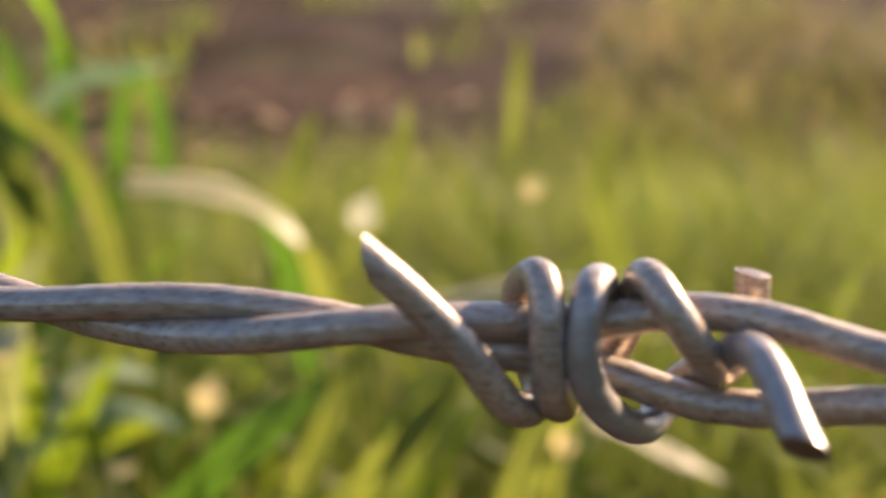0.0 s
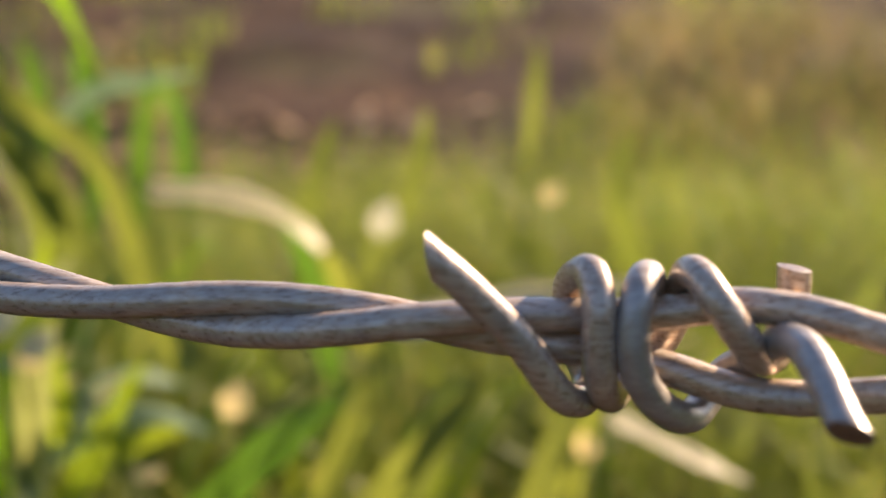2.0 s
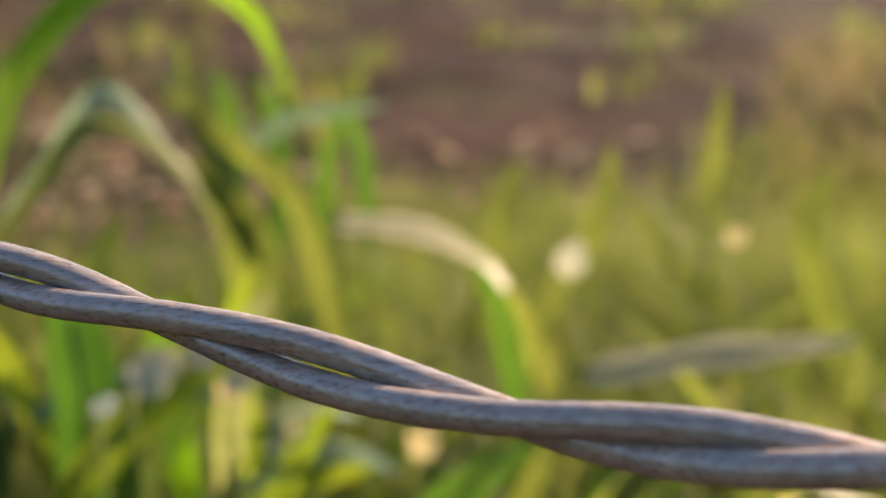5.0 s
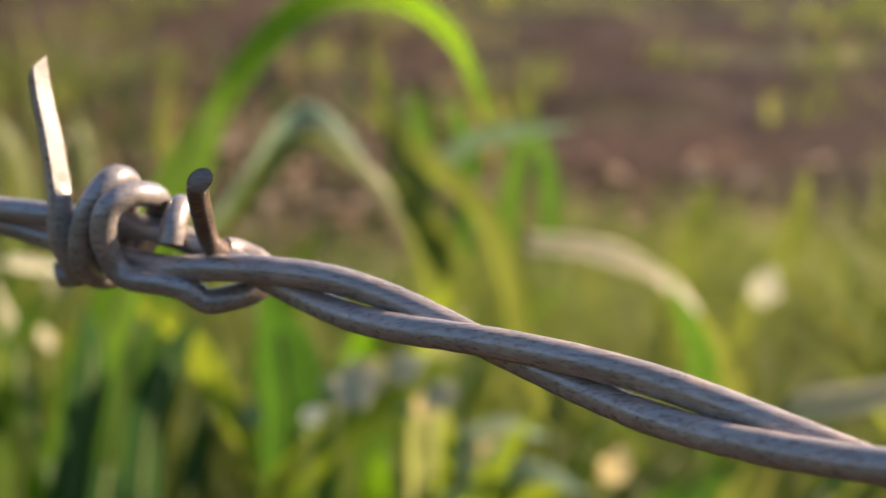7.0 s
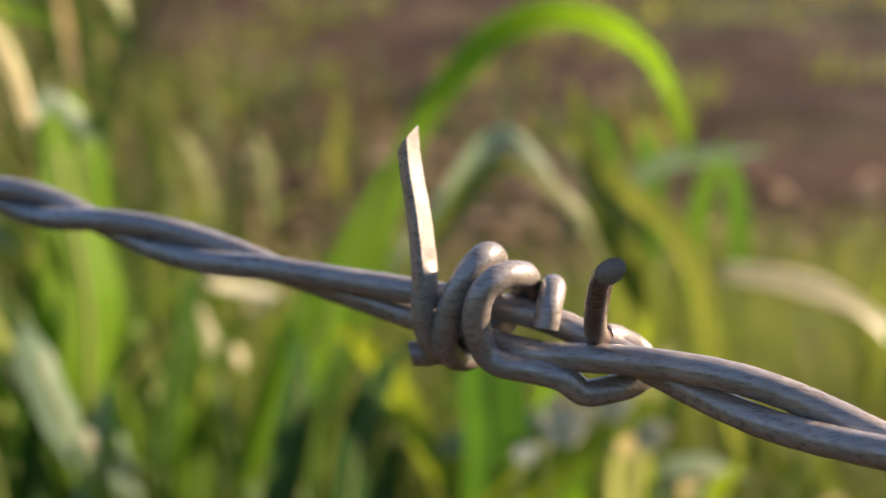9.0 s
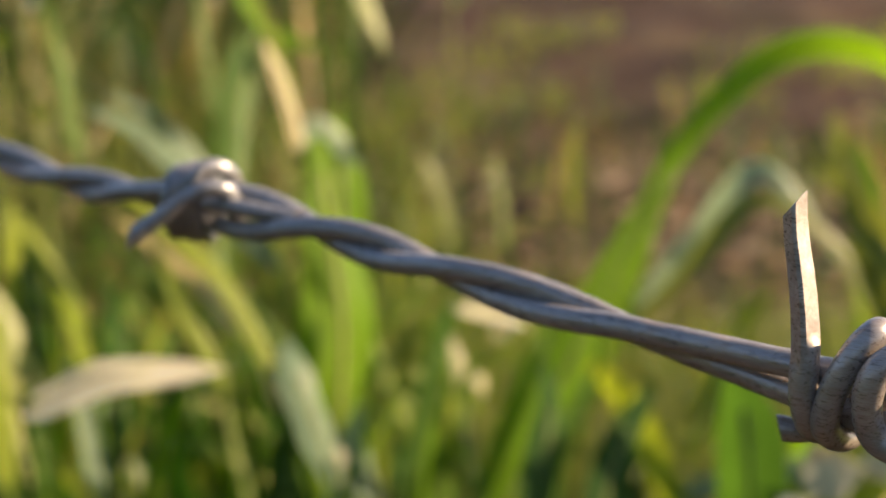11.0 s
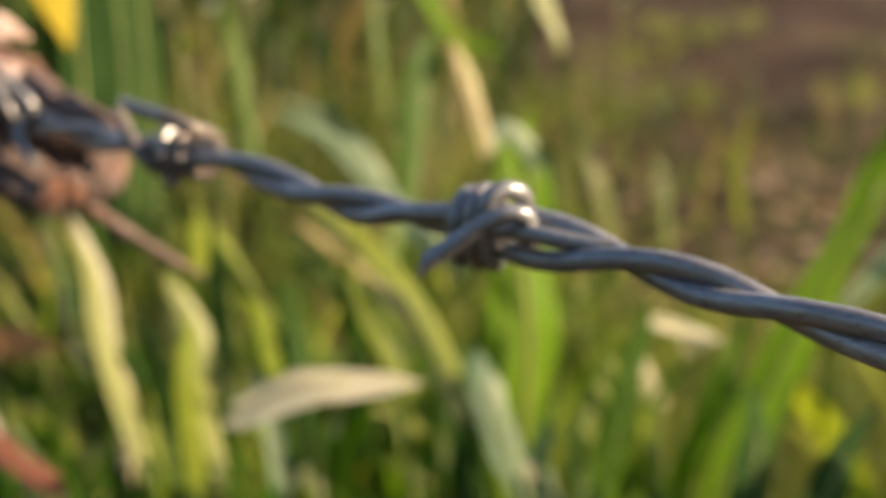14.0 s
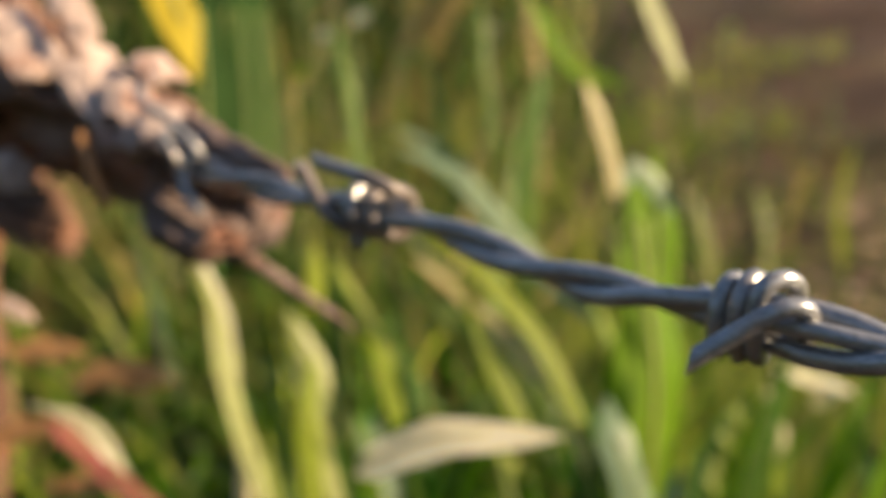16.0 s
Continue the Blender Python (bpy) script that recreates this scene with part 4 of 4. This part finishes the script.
def turf(name, label, count, place, tall, wide, mat, seed, seg=5):
    """Many small blades as one mesh; place(rng) gives a root or None."""
    rng = random.Random(seed)
    verts, faces = [], []
    made = 0
    while made < count:
        q = place(rng)
        if q is None:
            continue
        made += 1
        x, y, scale = q
        h, w = rng.uniform(*tall) * scale, rng.uniform(*wide)
        a, lean = rng.uniform(0, 2 * math.pi), rng.uniform(0.1, 0.9) * h
        dx, dy = math.cos(a), math.sin(a)
        z = ground_height(x, y) - 0.003
        b = len(verts)
        face = rng.uniform(0, math.pi)
        sx, sy = math.cos(face), math.sin(face)
        droop = rng.uniform(0.0, 0.5)
        for i in range(seg + 1):
            s = i / seg
            out = lean * s ** 1.8
            zz = z + h * (s - droop * s ** 3 * 0.6)
            ww = w * 0.5 * (1 - s ** 2.2 * 0.95) * min(1, 0.5 + 2 * s)
            cx, cy = x + dx * out, y + dy * out
            verts += [(cx - sx * ww, cy - sy * ww, zz), (cx, cy, zz - ww * 0.25), (cx + sx * ww, cy + sy * ww, zz)]
            if i:
                o = b + 3 * i
                faces += [(o - 3, o - 2, o + 1, o), (o - 2, o - 1, o + 2, o + 1)]
    return tagged(raw(name, verts, faces, mat), label, "grass", kind="stuff")


def sector(a0, a1, r0, r1, power=0.5, gaps=0.0, keep=1.0):
    """Roots in a ring sector round the wire; angles in degrees to the left of straight ahead."""
    def place(rng):
        a = radians(rng.uniform(a0, a1))
        r = r0 + (r1 - r0) * rng.random() ** power
        x, y = -0.06 - r * math.sin(a), r * math.cos(a)
        if gaps and noise.noise(Vector((x * 2.4, y * 2.4, 7))) < gaps and rng.random() < keep:
            return None
        return x, y, 1.0
    return place


turf("fine_grass", "fine olive-green grass growing dense behind the wire", 27000, sector(-42, 40, 0.42, 1.05, 0.6), (0.06, 0.2), (0.0014, 0.0032), FINE, 11, 4)
turf("soft_grass", "broad soft olive-green grass blades leaning over one another", 110, sector(-42, 30, 0.46, 0.8, 0.7), (0.09, 0.19), (0.014, 0.028), FINE, 21, 9)
turf("fine_grass", "thinner olive-green grass running out onto the soil", 5200, sector(-42, -6, 0.95, 1.6, 0.9, 0.02, 0.8), (0.05, 0.18), (0.0015, 0.004), FINE, 12, 4)
turf("fine_grass", "short olive-green grass at the edge of the bare soil", 2400, sector(-6, 14, 0.95, 1.45, 0.8), (0.05, 0.15), (0.0015, 0.004), FINE, 15, 4)
turf("open_grass", "sere olive-brown grass spreading thinly over the soil", 4600, sector(-46, -9, 1.1, 2.6, 0.9, -0.1, 0.85), (0.05, 0.18), (0.002, 0.005), SERE, 13, 4)
turf("verge_grass", "mixed green and straw-coloured grass on the trodden soil", 330, sector(12, 46, 0.95, 2.6, 0.8, -0.05, 0.7), (0.06, 0.22), (0.005, 0.012), DARK, 31, 6)
turf("near_grass", "broad green grass blades scattered in finer grass", 70, sector(-40, 34, 0.5, 0.95, 0.7), (0.08, 0.2), (0.009, 0.02), TURF, 1, 7)
turf("left_near_grass", "broad green grass blades growing thick near the post", 520, sector(34, 82, 0.45, 0.95, 0.7), (0.08, 0.24), (0.009, 0.02), TURF, 2, 7)
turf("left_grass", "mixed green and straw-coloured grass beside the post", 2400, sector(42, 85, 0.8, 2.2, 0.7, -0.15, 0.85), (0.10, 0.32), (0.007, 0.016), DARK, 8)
turf("far_grass", "sparse tufts of grass on brown soil", 2600, sector(-60, 46, 1.3, 4.5, 0.7, 0.16, 1.0), (0.04, 0.12), (0.004, 0.009), FINE, 3)
turf("straw_grass", "tall thin olive and straw-coloured grass thinning out onto soil", 360, sector(35, 62, 0.75, 1.7, 0.8, -0.05, 0.7), (0.14, 0.36), (0.006, 0.012), FINE, 6, 6)
turf("side_grass", "grass round and behind the fence", 3000, sector(85, 320, 0.45, 2.5, 0.7), (0.08, 0.22), (0.006, 0.013), TURF, 4)
# never in view: added so that the steel mirrors dark grass, not bright sky
turf("rank_grass", "unseen tall grass added behind the eye to darken the wire's reflections", 3200, sector(112, 262, 0.75, 2.4, 0.7), (0.35, 0.95), (0.008, 0.018), DARK, 41, 5)
turf("field_grass", "scattered thin grass on the open soil", 2600, sector(100, 318, 1.8, 6.0, 0.6, 0.05, 0.9), (0.05, 0.16), (0.005, 0.011), FINE, 7)
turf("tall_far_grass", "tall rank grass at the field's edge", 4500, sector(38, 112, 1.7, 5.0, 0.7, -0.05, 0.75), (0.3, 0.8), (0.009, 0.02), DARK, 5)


def litter():
    rng = random.Random(9)
    verts, faces = [], []
    for k in range(3000):
        a, r = (radians(rng.uniform(-45, 90)), 0.35 + 1.6 * rng.random() ** 0.8) if k < 1800 else (radians(rng.uniform(12, 60)), 0.8 + 2.0 * rng.random())
        x, y = -0.06 - r * math.sin(a), r * math.cos(a)
        l, w, t = rng.uniform(0.006, 0.028), rng.uniform(0.003, 0.016), rng.uniform(0, math.pi)
        z = ground_height(x, y) + 0.003
        c, s = math.cos(t), math.sin(t)
        b = len(verts)
        lift = rng.uniform(0.001, 0.012)
        for u, v, h in ((-1, 0, 0), (-0.3, -1, lift), (0.4, -0.8, 0.3 * lift), (1, 0, lift), (0.4, 0.9, 0.6 * lift), (-0.3, 1, 0.002)):
            verts.append((x + c * l * u - s * w * v, y + s * l * u + c * w * v, z + h))
        faces += [(b, b + 1, b + 5), (b + 1, b + 2, b + 4, b + 5), (b + 2, b + 3, b + 4)]
    return tagged(raw("leaf_litter", verts, faces, LITTER), "dry brown leaf litter scattered over the soil", "litter", kind="stuff")


litter()


# ---- dead wood post ----
class Limb:
    """A limb of dead wood: a tapered, lumpy, cracked body along a path, wider on top and undercut in front."""

    def __init__(self, points, radii, seed, step=0.0022, rough=0.42, crack=0.45, ledge=0.0):
        self.path, self.radii, self.seed = spline(points, step), radii, seed
        self.rough, self.crack, self.ledge, self.count = rough, crack, ledge, len(points)
        self.axes = []
        n = len(self.path)
        side = (self.path[1] - self.path[0]).normalized().cross(Vector((0, 0.2, 1))).normalized()
        for i in range(n):
            t = (self.path[min(i + 1, n - 1)] - self.path[max(i - 1, 0)]).normalized()
            side = (side - t * side.dot(t)).normalized()
            self.axes.append((side.copy(), t.cross(side)))

    def at(self, s, a):
        i = max(0, min(len(self.path) - 1, int(round(s * (len(self.path) - 1)))))
        side, low = self.axes[i]
        d = side * math.cos(a) + low * math.sin(a)
        r = float(np.interp(s, np.linspace(0, 1, len(self.radii)), self.radii))
        lump = noise.fractal(Vector((s * self.count * 0.9, math.cos(a) * 1.4, math.sin(a) * 1.4 + self.seed)) * 1.1, 0.9, 2.1, 4)
        split = abs(noise.noise(Vector((s * 3.0, math.cos(a) * 4.5, math.sin(a) * 4.5 + self.seed)))) ** 0.6
        fine = noise.noise(Vector((s * 40, a * 6, self.seed)))
        shape = 1 + self.rough * lump + self.crack * (split - 0.5) + 0.05 * fine
        shape += self.ledge * (max(0.0, math.cos(a + 1.25)) - max(0.0, math.cos(a - 0.6)))
        return self.path[i] + d * r * max(0.25, shape)

    def body(self, sides=64):
        bm = bmesh.new()
        n = len(self.path)
        rings = [[bm.verts.new(self.at(i / (n - 1), 2 * math.pi * k / sides)) for k in range(sides)] for i in range(n)]
        for a, c in zip(rings, rings[1:]):
            for k in range(sides):
                bm.faces.new((a[k], a[(k + 1) % sides], c[(k + 1) % sides], c[k]))
        for ring in (rings[0], rings[-1]):
            c = bm.verts.new(sum((v.co for v in ring), Vector()) / sides)
            for k in range(sides):
                bm.faces.new((ring[k], ring[(k + 1) % sides], c))
        bmesh.ops.recalc_face_normals(bm, faces=bm.faces)
        return bm


post = tagged(new("fence_post"), "gnarled weathered dead-wood fence post with a slanting limb", "fence post")
trunk = Limb([(-0.56, 0.150, -0.03), (-0.556, 0.150, 0.15), (-0.56, 0.148, 0.30), (-0.553, 0.142, 0.42), (-0.56, 0.140, 0.50)], [0.036, 0.031, 0.034, 0.036, 0.03], 3.1, 0.004)
part("trunk", trunk.body(), WOOD, post)
limb = Limb([(-0.56, 0.135, 0.418), (-0.521, 0.130, 0.402), (-0.468, 0.133, 0.379), (-0.42, 0.138, 0.361), (-0.384, 0.140, 0.352), (-0.356, 0.142, 0.342), (-0.341, 0.145, 0.338), (-0.333, 0.147, 0.338)], [0.034, 0.034, 0.030, 0.024, 0.0165, 0.012, 0.009, 0.005], 8.4, 0.0014, 0.5, 0.65, 0.15)
main_limb = part("limb", limb.body(80), WOOD, post)
low_limb = Limb([(-0.555, 0.152, 0.352), (-0.49, 0.152, 0.336), (-0.45, 0.148, 0.323), (-0.432, 0.147, 0.319), (-0.421, 0.147, 0.317)], [0.024, 0.023, 0.018, 0.011, 0.005], 5.7, 0.0022, 0.5, 0.6)
side_part = part("side_limb", low_limb.body(), WOOD, post)
part("heartwood", Limb([(-0.52, 0.158, 0.372), (-0.46, 0.156, 0.358), (-0.42, 0.153, 0.347), (-0.39, 0.150, 0.341), (-0.362, 0.149, 0.336)], [0.026, 0.025, 0.016, 0.009, 0.004], 6.3, 0.0022, 0.5, 0.6).body(), WOOD, post, "dark rotten hollow of the limb")
part("splinter", Limb([(-0.376, 0.143, 0.3525), (-0.352, 0.139, 0.3505), (-0.332, 0.1345, 0.3490), (-0.316, 0.131, 0.3480), (-0.303, 0.1285, 0.3465)], [0.007, 0.0055, 0.0042, 0.0027, 0.0009], 3.3, 0.0012, 0.4, 0.5).body(28), KNOT, post, "long splinter of brown bark along the wire")
part("knot", Limb([(-0.352, 0.131, 0.337), (-0.344, 0.131, 0.332), (-0.338, 0.135, 0.3295), (-0.334, 0.141, 0.3305), (-0.333, 0.146, 0.3355), (-0.336, 0.146, 0.340)], [0.004, 0.0055, 0.006, 0.0056, 0.005, 0.003], 1.9, 0.0009, 0.4, 0.5).body(40), KNOT, post, "curled lip of dark bark")
part("stalk", tube(spline([(-0.3647, 0.1201, 0.3511), (-0.3606, 0.1196, 0.3450), (-0.3576, 0.1198, 0.3403), (-0.3555, 0.1208, 0.3360)], 0.002), 0.0013, 8), LEAF["brown"], post, "dry brown stalk hanging in the hollow")
part("twig", Limb([(-0.343, 0.143, 0.327), (-0.337, 0.157, 0.315), (-0.3338, 0.166, 0.308), (-0.3325, 0.171, 0.304)], [0.0021, 0.0017, 0.0013, 0.0007], 2.2, 0.003, 0.2, 0.1).body(12), KNOT, post, "thin bare twig")


def flake(at, size, facing, seed):
    """A curled flake of bare wood peeled off the limb."""
    bm = bmesh.new()
    z = Vector(facing).normalized()
    x = Vector((1, 0.1, -0.5))
    x = (x - z * x.dot(z)).normalized()
    y = z.cross(x)
    nu, nv = 7, 26
    top, low = [], []
    for i in range(nu + 1):
        q = i / nu
        for rows, drop in ((top, 0.0), (low, 0.0022)):
            row = []
            for k in range(nv):
                w = 2 * math.pi * k / nv
                rag = 1 + 0.75 * noise.noise(Vector((math.cos(w) * 2.3, math.sin(w) * 2.1, seed))) + 0.2 * noise.noise(Vector((math.cos(w) * 7, math.sin(w) * 7, seed)))
                u, v = size[0] * q * rag * math.cos(w), size[1] * q * rag * math.sin(w)
                h = 0.0022 * noise.noise(Vector((u * 160, v * 160, seed))) - 0.25 * (v * v) / size[1] - 0.12 * u * u / size[0]
                row.append(bm.verts.new(Vector(at) + x * u + y * v + z * (h - drop * (1 - 0.4 * q))))
            rows.append(row)
    for rows in (top, low):
        for r0, r1 in zip(rows, rows[1:]):
            for k in range(nv):
                bm.faces.new((r0[k], r0[(k + 1) % nv], r1[(k + 1) % nv], r1[k]))
    for k in range(nv):
        bm.faces.new((top[-1][k], top[-1][(k + 1) % nv], low[-1][(k + 1) % nv], low[-1][k]))
    bmesh.ops.remove_doubles(bm, verts=bm.verts, dist=1e-6)
    bmesh.ops.recalc_face_normals(bm, faces=bm.faces)
    return bm


FLAKES = [((-0.3667, 0.129, 0.3612), (0.0165, 0.0085), (0.72, -0.2, 0.65)), ((-0.3595, 0.137, 0.3655), (0.006, 0.0055), (0.65, -0.1, 0.75)), ((-0.346, 0.1326, 0.3529), (0.0085, 0.006), (0.75, -0.25, 0.6)),
          ((-0.3985, 0.1253, 0.3716), (0.0125, 0.0075), (0.7, -0.25, 0.65)), ((-0.3906, 0.1347, 0.3792), (0.0085, 0.004), (0.6, -0.2, 0.75)), ((-0.3559, 0.1311, 0.3566), (0.010, 0.0062), (0.72, -0.2, 0.65)),
          ((-0.4428, 0.1337, 0.3772), (0.016, 0.009), (0.6, -0.3, 0.7)), ((-0.4105, 0.1269, 0.3391), (0.005, 0.006), (0.8, -0.4, 0.4)), ((-0.4157, 0.1268, 0.3026), (0.0055, 0.0022), (0.5, -0.6, 0.6))]
for i, (at, size, facing) in enumerate(FLAKES):
    part("bark_flake", flake(at, size, facing, i * 3.7 + 1), BARE, side_part if i > 6 else main_limb, "pale bare wood flake")

# wire that ties the fence wire to the post
tie = tagged(new("tie_wire"), "bright twisted steel wire that ties the fence to the post", "tie wire")
part("loop", tube(spline([(-0.352, 0.128, 0.361), (-0.341, 0.121, 0.3595), (-0.334, 0.1235, 0.355), (-0.330, 0.1255, 0.351), (-0.3295, 0.127, 0.348), (-0.333, 0.1262, 0.3455), (-0.332, 0.1248, 0.342), (-0.326, 0.1245, 0.337)], 0.0006), 0.0011, 14, ((0, None), (1.2, (1, 0, 0)))), STEEL, tie)
part("loop", tube(spline([(-0.345, 0.130, 0.352), (-0.339, 0.1245, 0.352), (-0.335, 0.1245, 0.348), (-0.337, 0.127, 0.3445), (-0.342, 0.131, 0.3455)], 0.0006), 0.0011, 14), STEEL, tie)
part("bent_end", tube(spline([(-0.293, 0.1215, 0.3505), (-0.2915, 0.1225, 0.3475), (-0.2895, 0.1245, 0.3445), (-0.293, 0.126, 0.3425), (-0.300, 0.1268, 0.3428)], 0.0006), 0.0007, 14, ((1.4, (0, 0, 1)), (0, None))), STEEL, tie)
